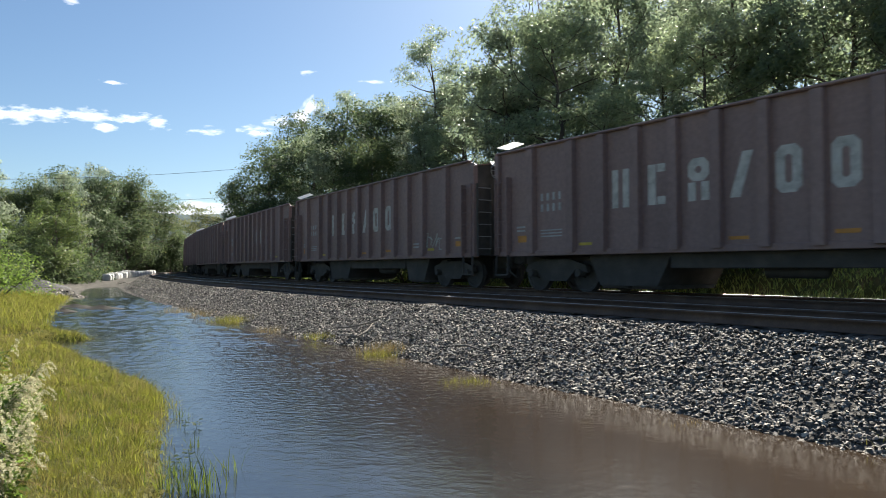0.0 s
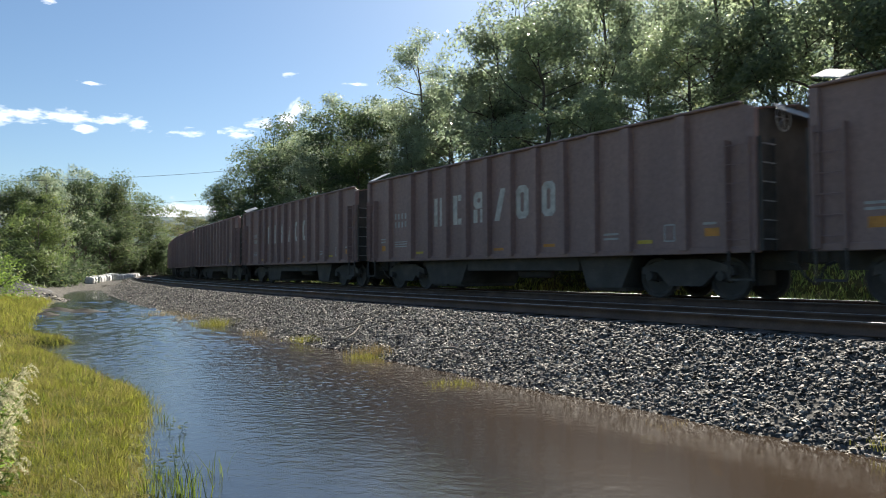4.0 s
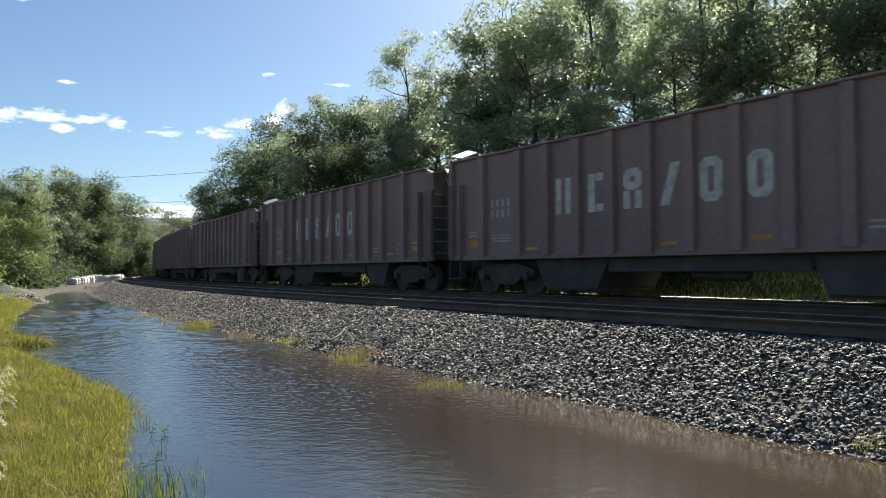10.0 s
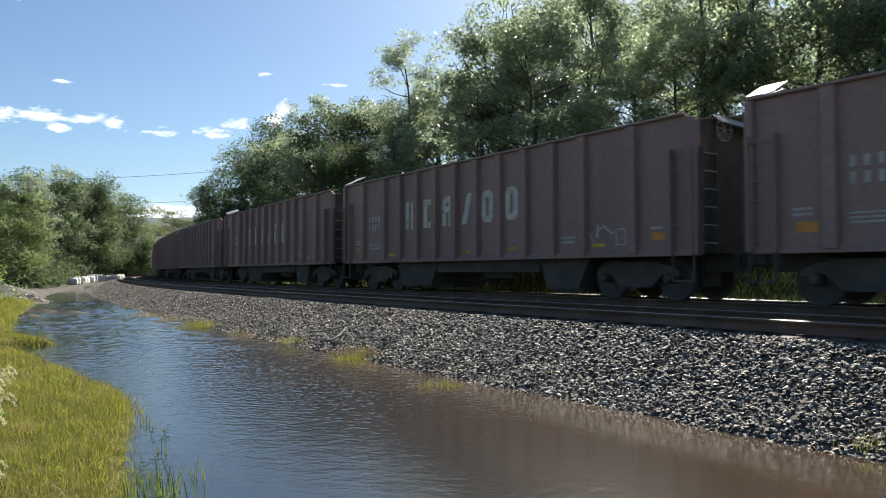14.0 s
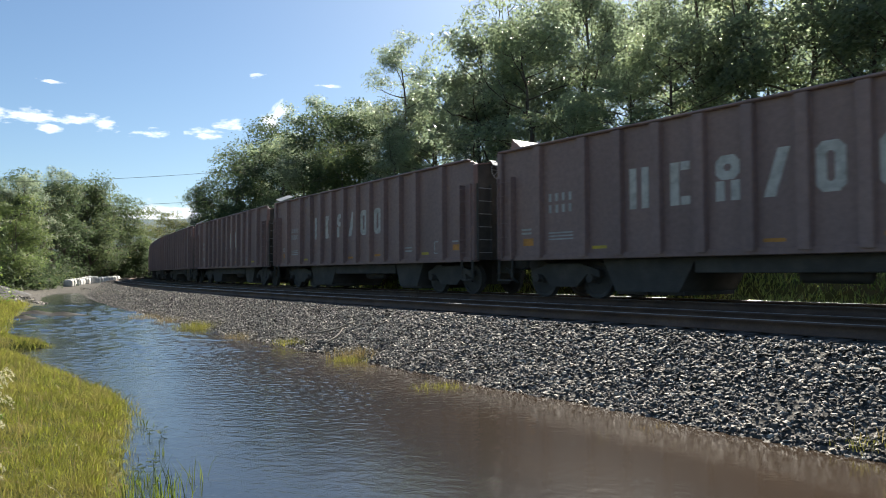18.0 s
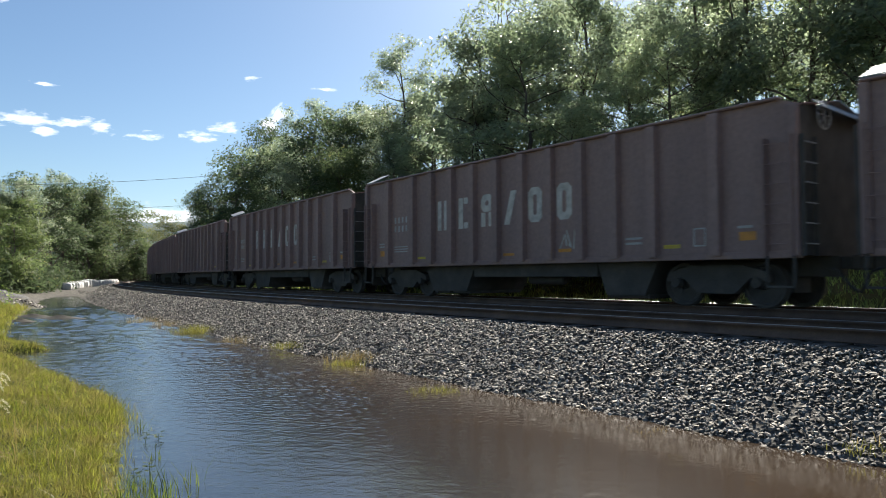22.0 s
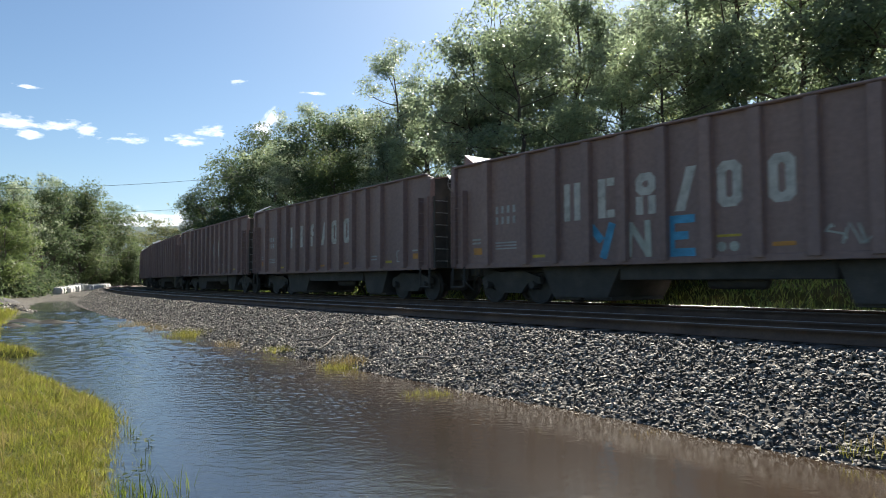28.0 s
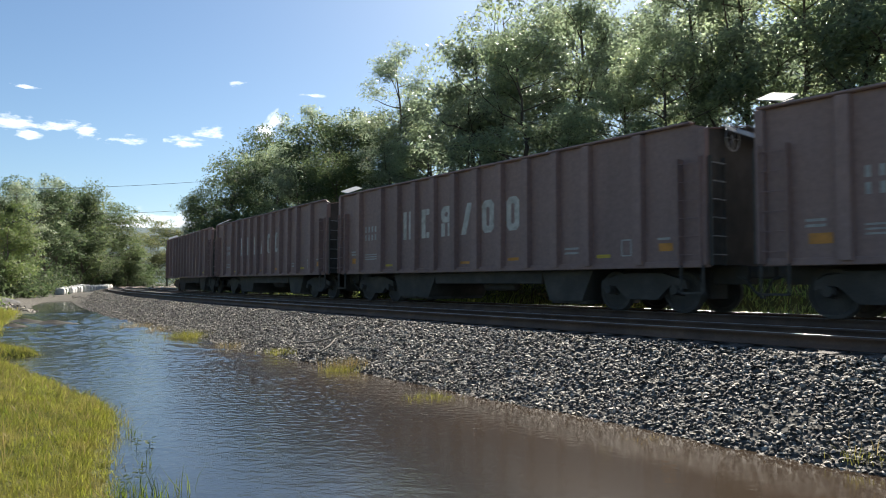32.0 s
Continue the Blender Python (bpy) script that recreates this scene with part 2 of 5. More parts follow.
def ground_material():
    """Ballast bed beside the track, gravel yard, grassy soil elsewhere: told apart by the distance from the curve's centre."""
    m, nodes, links, b = material("ground_soil_and_gravel")
    tc = nodes.new("ShaderNodeTexCoord")
    sub = nodes.new("ShaderNodeVectorMath")
    sub.operation = "SUBTRACT"
    sub.inputs[1].default_value = (CX, CY, 0)
    links.new(tc.outputs["Object"], sub.inputs[0])
    flat = nodes.new("ShaderNodeVectorMath")
    flat.operation = "MULTIPLY"
    flat.inputs[1].default_value = (1, 1, 0)
    links.new(sub.outputs[0], flat.inputs[0])
    ln = nodes.new("ShaderNodeVectorMath")
    ln.operation = "LENGTH"
    links.new(flat.outputs[0], ln.inputs[0])
    wob = noise_node(nodes, links, 0.6, 4)
    add = nodes.new("ShaderNodeMath")
    add.operation = "MULTIPLY_ADD"
    add.inputs[1].default_value = 1.2
    links.new(wob.outputs["Fac"], add.inputs[0])
    links.new(ln.outputs["Value"], add.inputs[2])
    edge = nodes.new("ShaderNodeMapRange")
    edge.inputs["From Min"].default_value, edge.inputs["From Max"].default_value = R_FAR - 4.6, R_FAR - 4.0
    links.new(add.outputs[0], edge.inputs["Value"])
    stone = nodes.new("ShaderNodeTexVoronoi")
    stone.inputs["Scale"].default_value = 17
    links.new(tc.outputs["Object"], stone.inputs["Vector"])
    gcol = ramp(nodes, [(0.0, (0.048, 0.045, 0.040)), (0.5, (0.080, 0.075, 0.066)), (1.0, (0.155, 0.142, 0.122))])
    links.new(stone.outputs["Color"], gcol.inputs[0])
    n1 = noise_node(nodes, links, 0.5, 6)
    n2 = noise_node(nodes, links, 9, 5)
    soil = ramp(nodes, [(0.3, (0.036, 0.048, 0.012)), (0.5, (0.060, 0.066, 0.017)), (0.7, (0.085, 0.072, 0.03))])
    links.new(n1.outputs["Fac"], soil.inputs[0])
    soilc = mixed(nodes, links, soil.outputs[0], n2.outputs["Fac"], 0.5, "OVERLAY")
    # gravel reaches from the bed to the yard; grass on the bank by the water
    sep = nodes.new("ShaderNodeSeparateXYZ")
    links.new(tc.outputs["Object"], sep.inputs[0])
    yard = nodes.new("ShaderNodeMapRange")
    yard.inputs["From Min"].default_value, yard.inputs["From Max"].default_value = 30, 36
    links.new(sep.outputs["Y"], yard.inputs["Value"])
    outer = nodes.new("ShaderNodeMapRange")
    outer.inputs["From Min"].default_value, outer.inputs["From Max"].default_value = R_NEAR + 5.4, R_NEAR + 4.6
    links.new(add.outputs[0], outer.inputs["Value"])
    side = nodes.new("ShaderNodeMath")
    side.operation = "MAXIMUM"
    links.new(outer.outputs[0], side.inputs[0])
    links.new(yard.outputs[0], side.inputs[1])
    both = nodes.new("ShaderNodeMath")
    both.operation = "MULTIPLY"
    links.new(side.outputs[0], both.inputs[0])
    links.new(edge.outputs[0], both.inputs[1])
    links.new(mixed(nodes, links, soilc, gcol.outputs[0], both.outputs[0]), b.inputs["Base Color"])
    b.inputs["Roughness"].default_value, b.inputs["Specular IOR Level"].default_value = 0.95, 0.1
    bp = nodes.new("ShaderNodeBump")
    bp.inputs["Strength"].default_value, bp.inputs["Distance"].default_value = 0.6, 0.03
    links.new(stone.outputs["Distance"], bp.inputs["Height"])
    links.new(bp.outputs[0], b.inputs["Normal"])
    return m


def water_material():
    m, nodes, links, b = material("muddy_water")
    n = noise_node(nodes, links, 0.25, 3)
    # mud brown at one end; the bluish-dark end is painted in for reflected sky
    mud = ramp(nodes, [(0.0, (0.011, 0.0125, 0.0145)), (0.45, (0.021, 0.018, 0.016)), (1.0, (0.041, 0.029, 0.0195))])
    links.new(mud.outputs[0], b.inputs["Base Color"])
    b.inputs["IOR"].default_value = 1.8
    tc = nodes.new("ShaderNodeTexCoord")
    mp = nodes.new("ShaderNodeMapping")
    mp.inputs["Rotation"].default_value = (0, 0, radians(36))
    mp.inputs["Scale"].default_value = (1.0, 1.4, 1)
    links.new(tc.outputs["Object"], mp.inputs["Vector"])
    rip = nodes.new("ShaderNodeTexNoise")
    rip.inputs["Scale"].default_value, rip.inputs["Detail"].default_value, rip.inputs["Roughness"].default_value = 15, 3, 0.55
    links.new(mp.outputs[0], rip.inputs["Vector"])
    swell = noise_node(nodes, links, 0.45, 2)
    calm = nodes.new("ShaderNodeMapRange")
    calm.inputs["From Min"].default_value, calm.inputs["From Max"].default_value = -0.35, 0.75
    links.new(swell.outputs["Fac"], calm.inputs["Value"])
    bp = nodes.new("ShaderNodeBump")
    bp.inputs["Distance"].default_value = 0.0035
    bp.inputs["Strength"].default_value = 1.0
    # the breeze reaches the open part; the strip under the gravel slope lies smooth
    lee = nodes.new("ShaderNodeVectorMath")
    lee.operation = "DOT_PRODUCT"
    lee.inputs[1].default_value = (1.0, 0.51, 0)
    links.new(tc.outputs["Object"], lee.inputs[0])
    still = nodes.new("ShaderNodeMapRange")
    still.inputs["From Min"].default_value, still.inputs["From Max"].default_value = 1.8, 4.2
    still.inputs["To Min"].default_value, still.inputs["To Max"].default_value = 1.0, 0.28
    links.new(lee.outputs["Value"], still.inputs["Value"])
    # ripples too fine to build roughen the open water
    fine = nodes.new("ShaderNodeMapRange")
    fine.inputs["From Min"].default_value, fine.inputs["From Max"].default_value = 1.6, 5.0
    fine.inputs["To Min"].default_value, fine.inputs["To Max"].default_value = 0.13, 0.08
    links.new(lee.outputs["Value"], fine.inputs["Value"])
    links.new(fine.outputs[0], b.inputs["Roughness"])
    # browns the colour towards the slope, imitating where the sky's reflection ends
    plume = nodes.new("ShaderNodeMath")
    plume.operation = "MULTIPLY_ADD"
    plume.inputs[1].default_value = 4.0
    links.new(n.outputs["Fac"], plume.inputs[0])
    links.new(lee.outputs["Value"], plume.inputs[2])
    reach = nodes.new("ShaderNodeMapRange")
    reach.inputs["From Min"].default_value, reach.inputs["From Max"].default_value = 3.4, 7.2
    links.new(plume.outputs[0], reach.inputs["Value"])
    links.new(reach.outputs[0], mud.inputs[0])
    breeze = nodes.new("ShaderNodeMath")
    breeze.operation = "MULTIPLY"
    links.new(calm.outputs[0], breeze.inputs[0])
    links.new(still.outputs[0], breeze.inputs[1])
    mul = nodes.new("ShaderNodeMath")
    mul.operation = "MULTIPLY"
    links.new(breeze.outputs[0], mul.inputs[0])
    wave = nodes.new("ShaderNodeTexNoise")
    wave.inputs["Scale"].default_value, wave.inputs["Detail"].default_value = 3.6, 1
    links.new(mp.outputs[0], wave.inputs["Vector"])
    chop = nodes.new("ShaderNodeMath")
    chop.operation = "MULTIPLY_ADD"
    chop.inputs[1].default_value = 1.6
    links.new(wave.outputs["Fac"], chop.inputs[0])
    links.new(rip.outputs["Fac"], chop.inputs[2])
    links.new(chop.outputs[0], mul.inputs[1])
    links.new(mul.outputs[0], bp.inputs["Height"])
    links.new(bp.outputs[0], b.inputs["Normal"])
    return m


def cloud_material():
    m, nodes, links, b = material("glowing_white_cloud")
    nodes.remove(b)
    tc = nodes.new("ShaderNodeTexCoord")
    n = nodes.new("ShaderNodeTexNoise")
    n.inputs["Scale"].default_value, n.inputs["Detail"].default_value, n.inputs["Roughness"].default_value = 0.028, 9, 0.60
    mp = nodes.new("ShaderNodeMapping")
    mp.inputs["Scale"].default_value = (0.42, 1, 1.25)
    own = nodes.new("ShaderNodeObjectInfo")
    shift = nodes.new("ShaderNodeVectorMath")
    shift.operation = "MULTIPLY_ADD"
    shift.inputs[1].default_value = (3000, 0, 1700)
    links.new(own.outputs["Random"], shift.inputs[0])
    links.new(tc.outputs["Object"], shift.inputs[2])
    links.new(shift.outputs[0], mp.inputs["Vector"])
    links.new(mp.outputs[0], n.inputs["Vector"])
    sub = nodes.new("ShaderNodeVectorMath")
    sub.operation = "SUBTRACT"
    sub.inputs[1].default_value = (0.5, 0.5, 0.5)
    links.new(tc.outputs["Generated"], sub.inputs[0])
    sq = nodes.new("ShaderNodeVectorMath")
    sq.operation = "MULTIPLY"
    sq.inputs[1].default_value = (2, 0, 2)
    links.new(sub.outputs[0], sq.inputs[0])
    ln = nodes.new("ShaderNodeVectorMath")
    ln.operation = "LENGTH"
    links.new(sq.outputs[0], ln.inputs[0])
    fall = nodes.new("ShaderNodeMath")
    fall.operation = "MULTIPLY_ADD"
    fall.inputs[1].default_value = -1.0
    links.new(ln.outputs["Value"], fall.inputs[0])
    con = nodes.new("ShaderNodeMath")
    con.operation = "MULTIPLY_ADD"
    con.inputs[1].default_value, con.inputs[2].default_value = 3.4, -0.90
    links.new(n.outputs["Fac"], con.inputs[0])
    links.new(con.outputs[0], fall.inputs[2])
    al = nodes.new("ShaderNodeMapRange")
    al.inputs["From Min"].default_value, al.inputs["From Max"].default_value = 0.02, 1.0
    links.new(fall.outputs[0], al.inputs["Value"])
    # the cards give off their own white in place of sunlight on cloud
    em = nodes.new("ShaderNodeEmission")
    em.inputs["Color"].default_value, em.inputs["Strength"].default_value = (0.93, 0.95, 1.0, 1), 0.62
    tp = nodes.new("ShaderNodeBsdfTransparent")
    mx = nodes.new("ShaderNodeMixShader")
    links.new(al.outputs[0], mx.inputs[0])
    links.new(tp.outputs[0], mx.inputs[1])
    links.new(em.outputs[0], mx.inputs[2])
    links.new(mx.outputs[0], nodes["Material Output"].inputs["Surface"])
    return m


M_GROUND, M_WATER, M_CLOUD = ground_material(), water_material(), cloud_material()
# the blue of distance haze is mixed into the hill's own colour
M_HILL = rough_surface("hazed_wooded_hill", (0.050, 0.088, 0.098), (0.068, 0.108, 0.118), (0.085, 0.125, 0.128), 0.02, 0.15, 1.0, 0.0)


# ---------------------------------------------------------------- mesh tools
def mesh_from(name, verts, faces, mat, smooth=False):
    me = bpy.data.meshes.new(name)
    v = np.asarray(verts, dtype=np.float32)
    f = np.asarray(faces, dtype=np.int32)
    me.vertices.add(len(v))
    me.vertices.foreach_set("co", v.ravel())
    k = f.shape[1]
    me.loops.add(f.size)
    me.loops.foreach_set("vertex_index", f.ravel())
    me.polygons.add(len(f))
    me.polygons.foreach_set("loop_start", np.arange(0, f.size, k, dtype=np.int32))
    me.polygons.foreach_set("loop_total", np.full(len(f), k, dtype=np.int32))
    me.update(calc_edges=True)
    me.validate()
    if smooth:
        me.polygons.foreach_set("use_smooth", np.ones(len(f), dtype=bool))
    me.materials.append(mat)
    return me


def part(name, bm, mat, parent, label="", smooth=False):
    """Links a bmesh, or a mesh, as one object under its thing."""
    if isinstance(bm, bmesh.types.BMesh):
        me = bpy.data.meshes.new(name)
        bm.normal_update()
        bm.to_mesh(me)
        bm.free()
        me.materials.append(mat)
        if smooth:
            me.polygons.foreach_set("use_smooth", np.ones(len(me.polygons), dtype=bool))
    else:
        me = bm
    ob = new(name, me)
    ob.parent = parent
    if label:
        tagged(ob, label)
    return ob


def box(bm, x0, x1, y0, y1, z0, z1, bevel=0.0):
    vs = [bm.verts.new((x, y, z)) for z in (z0, z1) for x, y in ((x0, y0), (x1, y0), (x1, y1), (x0, y1))]
    fs = [bm.faces.new([vs[i] for i in q]) for q in ((3, 2, 1, 0), (4, 5, 6, 7), (0, 1, 5, 4), (1, 2, 6, 5), (2, 3, 7, 6), (3, 0, 4, 7))]
    if bevel:
        es = list({e for f in fs for e in f.edges})
        bmesh.ops.bevel(bm, geom=es, offset=bevel, segments=1, affect="EDGES")
    return bm


def boxed(*a, bevel=0.0):
    return box(bmesh.new(), *a, bevel=bevel)


def prism(outline, y0, y1, axis="y"):
    """A flat outline of (a, z) points, drawn out along y (or along x with axis 'x')."""
    bm = bmesh.new()
    put = (lambda a, z, d: (a, d, z)) if axis == "y" else (lambda a, z, d: (d, a, z))
    lo = [bm.verts.new(put(a, z, y0)) for a, z in outline]
    hi = [bm.verts.new(put(a, z, y1)) for a, z in outline]
    bm.faces.new(lo)
    bm.faces.new(hi[::-1])
    n = len(lo)
    for i in range(n):
        bm.faces.new((lo[i], lo[(i + 1) % n], hi[(i + 1) % n], hi[i]))
    bmesh.ops.recalc_face_normals(bm, faces=bm.faces)
    return bm


def tube(bm, points, radii, sides=8):
    """A tapered tube through points."""
    rings = []
    pts = [Vector(p) for p in points]
    for i, p in enumerate(pts):
        d = (pts[min(i + 1, len(pts) - 1)] - pts[max(i - 1, 0)]).normalized()
        q = d.to_track_quat("Z", "Y")
        rings.append([bm.verts.new(p + q @ Vector((math.cos(a) * radii[i], math.sin(a) * radii[i], 0))) for a in (2 * math.pi * k / sides for k in range(sides))])
    for a, b in zip(rings, rings[1:]):
        for k in range(sides):
            bm.faces.new((a[k], a[(k + 1) % sides], b[(k + 1) % sides], b[k]))
    bm.faces.new(rings[0][::-1])
    bm.faces.new(rings[-1])
    return bm


def lathe_wheel(radius, width, axis_y, x, z):
    """A wheel disc with tread and flange, its axle along y."""
    bm = bmesh.new()
    inner = -1 if axis_y > 0 else 1
    prof = [(0.10, -0.10), (0.10, 0.06), (radius * 0.8, 0.04), (radius * 0.86, width / 2), (radius, width / 2), (radius, -width / 2 + 0.03), (radius + 0.027, -width / 2 + 0.02), (radius + 0.027, -width / 2), (radius * 0.86, -width / 2), (radius * 0.8, -0.03)]
    n = 28
    rings = []
    for r, y in prof:
        rings.append([bm.verts.new((x + r * math.cos(2 * math.pi * k / n), axis_y - inner * y, z + r * math.sin(2 * math.pi * k / n))) for k in range(n)])
    for a, b in zip(rings, rings[1:] + rings[:1]):
        for k in range(n):
            bm.faces.new((a[k], a[(k + 1) % n], b[(k + 1) % n], b[k]))
    bmesh.ops.recalc_face_normals(bm, faces=bm.faces)
    return bm


# ---------------------------------------------------------------- ground, pond, track
SHORE = [(-60, 2.8), (-12, 3.0), (-3, 2.6), (0, 2.0), (2.6, 0.2), (3.6, -1.6), (4.3, -2.15), (4.8, -2.40), (5.9, -2.95), (6.5, -3.22), (7.1, -3.45), (7.8, -3.75),
         (8.9, -4.42), (9.6, -5.2), (10.6, -6.1), (11.8, -7.3), (12.8, -8.1), (13.5, -9.6), (14.3, -9.3), (14.9, -8.8), (15.5, -9.5), (16.5, -10.9), (17.5, -11.7), (19.6, -12.9),
         (24, -15.6), (29.4, -18.7), (33, -20.8), (36, -21.6), (38, -22.3), (40, -22.0), (42, -19.0), (44, -16.0), (46, 60)]
SHORE_Y, SHORE_X = np.array([p[0] for p in SHORE], float), np.array([p[1] for p in SHORE], float)


def smooth_step(a, b, v):
    t = np.clip((v - a) / (b - a), 0, 1)
    return t * t * (3 - 2 * t)


def wobble(x, y):
    return np.sin(x * 1.7 + 1.3 * np.sin(y * 0.9)) * np.cos(y * 1.3 + np.sin(x * 0.7)) + 0.5 * np.sin(x * 4.1 + y * 3.3) * np.cos(y * 5.2 - x * 2.1)


def outwards(x, y):
    """Distance from the near track's centre line, positive on the camera's side."""
    return np.hypot(x - CX, y - CY) - R_NEAR


def height(x, y):
    x, y = np.asarray(x, float), np.asarray(y, float)
    e = outwards(x, y)
    w = wobble(x, y)
    land_side = np.interp(y, SHORE_Y, SHORE_X) - x          # positive on the grassy bank
    bank = np.clip(0.13 * land_side, -0.35, 0.25) + 0.07 * smooth_step(0.0, 0.14, land_side) + 0.015 * w
    far = smooth_step(34, 52, y) * smooth_step(4, 9, e)
    yard = 0.16 + smooth_step(40, 100, np.hypot(x, y)) * 0.34
    low = np.maximum(bank, np.where(far > 0, -0.35 + (yard + 0.35) * far, -0.35))
    low = np.where(y > 50, np.maximum(low, yard * far), low)
    # a calm pool runs on from the pond's far end into the yard
    along, across = (x + 26.6) * -0.490 + (y - 47.2) * 0.872, (x + 26.6) * 0.872 + (y - 47.2) * 0.490
    pool = 1 - smooth_step(0.55, 1.0, np.hypot(along / 17.0, across / 2.6))
    low = low * (1 - pool) - 0.25 * pool
    slope = 0.80 - (e - 1.62) * (0.80 / 1.68) + 0.03 * w * smooth_step(2.2, 3.2, e)
    bed = np.where(e < 1.62, 0.76 + 0.0 * e, np.maximum(slope, -0.36))
    outer = np.maximum(bed, low)
    back = R_FAR - R_NEAR
    inside = -(e - back)                                     # distance beyond the far track's centre
    ditch = 0.76 - np.clip(inside - 1.9, 0, None) * 0.3
    rise = 0.40 + smooth_step(3.5, 10.0, inside) * 1.0 + np.clip(inside - 6.5, 0, 40) * 0.20 + np.clip(inside - 18, 0, 60) * 0.17 + 0.1 * w
    inner = np.where(inside < 1.9, 0.76, np.maximum(ditch, np.where(inside > 4.0, rise, 0.3)))
    return np.where(e > 0, outer, inner)


def spread(lo, hi, near_lo, near_hi, step, growth=1.09):
    """Grid lines, close together between near_lo and near_hi and wider and wider beyond."""
    v = list(np.arange(near_lo, near_hi, step))
    d, p = step, near_hi
    while p < hi:
        v.append(p)
        d *= growth
        p += d
    v.append(hi)
    d, p = step, near_lo
    left = []
    while p > lo:
        d *= growth
        p -= d
        left.append(max(p, lo))
    return np.array(sorted(set(left)) + v)


gx, gy = spread(-3500, 3500, -14, 14, 0.17, 1.07), spread(-3500, 3500, 1.5, 28, 0.17, 1.07)
GX, GY = np.meshgrid(gx, gy)
GZ = height(GX, GY)
far_off = smooth_step(150, 500, np.hypot(GX, GY))
GZ = GZ * (1 - far_off) + 0.4 * far_off
idx = np.arange(GX.size).reshape(GX.shape)
faces = np.stack([idx[:-1, :-1], idx[:-1, 1:], idx[1:, 1:], idx[1:, :-1]], -1).reshape(-1, 4)
ground = new("ground", mesh_from("ground", np.stack([GX.ravel(), GY.ravel(), GZ.ravel()], 1), faces, M_GROUND, True))
tagged(ground, "grassy bank, grey gravel slope and wooded hillside", "ground", kind="structure")

# the pond: a sheet with small wind waves, lower in the lee of the gravel slope
wx, wy = spread(-42, 24, -4.0, 3.0, 0.024, 1.008), spread(-14, 72, 4.0, 10.0, 0.024, 1.010)
WX, WY = np.meshgrid(wx, wy)
open_water = (1 - 0.82 * smooth_step(3.5, 6.2, WX + 0.51 * WY)) * (0.55 + 2.5 * smooth_step(5.4, 11, WY) + 1.0 * smooth_step(14, 24, WY))
gusts = 0.8 + 0.4 * np.sin(WX * 0.75 + 0.8 * np.sin(WY * 0.4)) * np.sin(WY * 0.47 + 1.1)
WZ = np.zeros_like(WX)
wave_rng = random.Random(21)
for k in range(74):
    length = 0.060 * 1.05 ** k
    way = radians(wave_rng.gauss(72, 58))
    phase = wave_rng.uniform(0, 6.28)
    cell = abs(math.cos(way)) * np.gradient(wx)[None, :] + abs(math.sin(way)) * np.gradient(wy)[:, None]
    WZ += 0.021 * length / 6.28 * np.clip(length / (2.4 * cell) - 0.6, 0, 1) * np.clip(2.8 * cell / length, 0, 1) ** 2 * np.sin((WX * math.cos(way) + WY * math.sin(way)) * 6.28 / length + phase)
WZ *= open_water * gusts * (1 - smooth_step(41, 43.5, np.hypot(WX, WY)))
idx = np.arange(WX.size).reshape(WX.shape)
wf = np.stack([idx[:-1, :-1], idx[:-1, 1:], idx[1:, 1:], idx[1:, :-1]], -1).reshape(-1, 4)
we = outwards(WX, WY).ravel()[wf]
wet = height(WX, WY).ravel()[wf].min(1) < 0.06
water = new("water", mesh_from("water", np.stack([WX.ravel(), WY.ravel(), WZ.ravel()], 1), wf[(we.min(1) > 1.9) & (we.max(1) < 30) & wet], M_WATER, True))
tagged(water, "muddy brown flood water with small ripples", "water", kind="structure")


def arc_strip(radius, profile, s0, s1, step, mat, name):
    """A profile of (across, z) points swept along the curve."""
    ss = np.arange(s0, s1 + step, step)
    a = A0 - ss / R_FAR
    pr = np.array(profile)
    r = radius + pr[:, 0]
    X = CX + r[None] * np.cos(a)[:, None]
    Y = CY + r[None] * np.sin(a)[:, None]
    Z = np.broadcast_to(pr[:, 1][None], X.shape)
    n, m = X.shape
    i = np.arange(n * m).reshape(n, m)
    f = np.stack([i[:-1], np.roll(i[:-1], -1, 1), np.roll(i[1:], -1, 1), i[1:]], -1).reshape(-1, 4)
    return mesh_from(name, np.stack([X.ravel(), Y.ravel(), Z.ravel()], 1), f, mat)


RAIL_WEB = [(-0.068, -0.170), (0.068, -0.170), (0.068, -0.158), (0.012, -0.135), (0.012, -0.045), (0.036, -0.034), (0.036, -0.006), (-0.036, -0.006), (-0.036, -0.034), (-0.012, -0.045), (-0.012, -0.135), (-0.068, -0.158)]
RAIL_TOP = [(-0.036, -0.0055), (0.036, -0.0055), (0.033, -0.001), (0.0, 0.0), (-0.033, -0.001)]


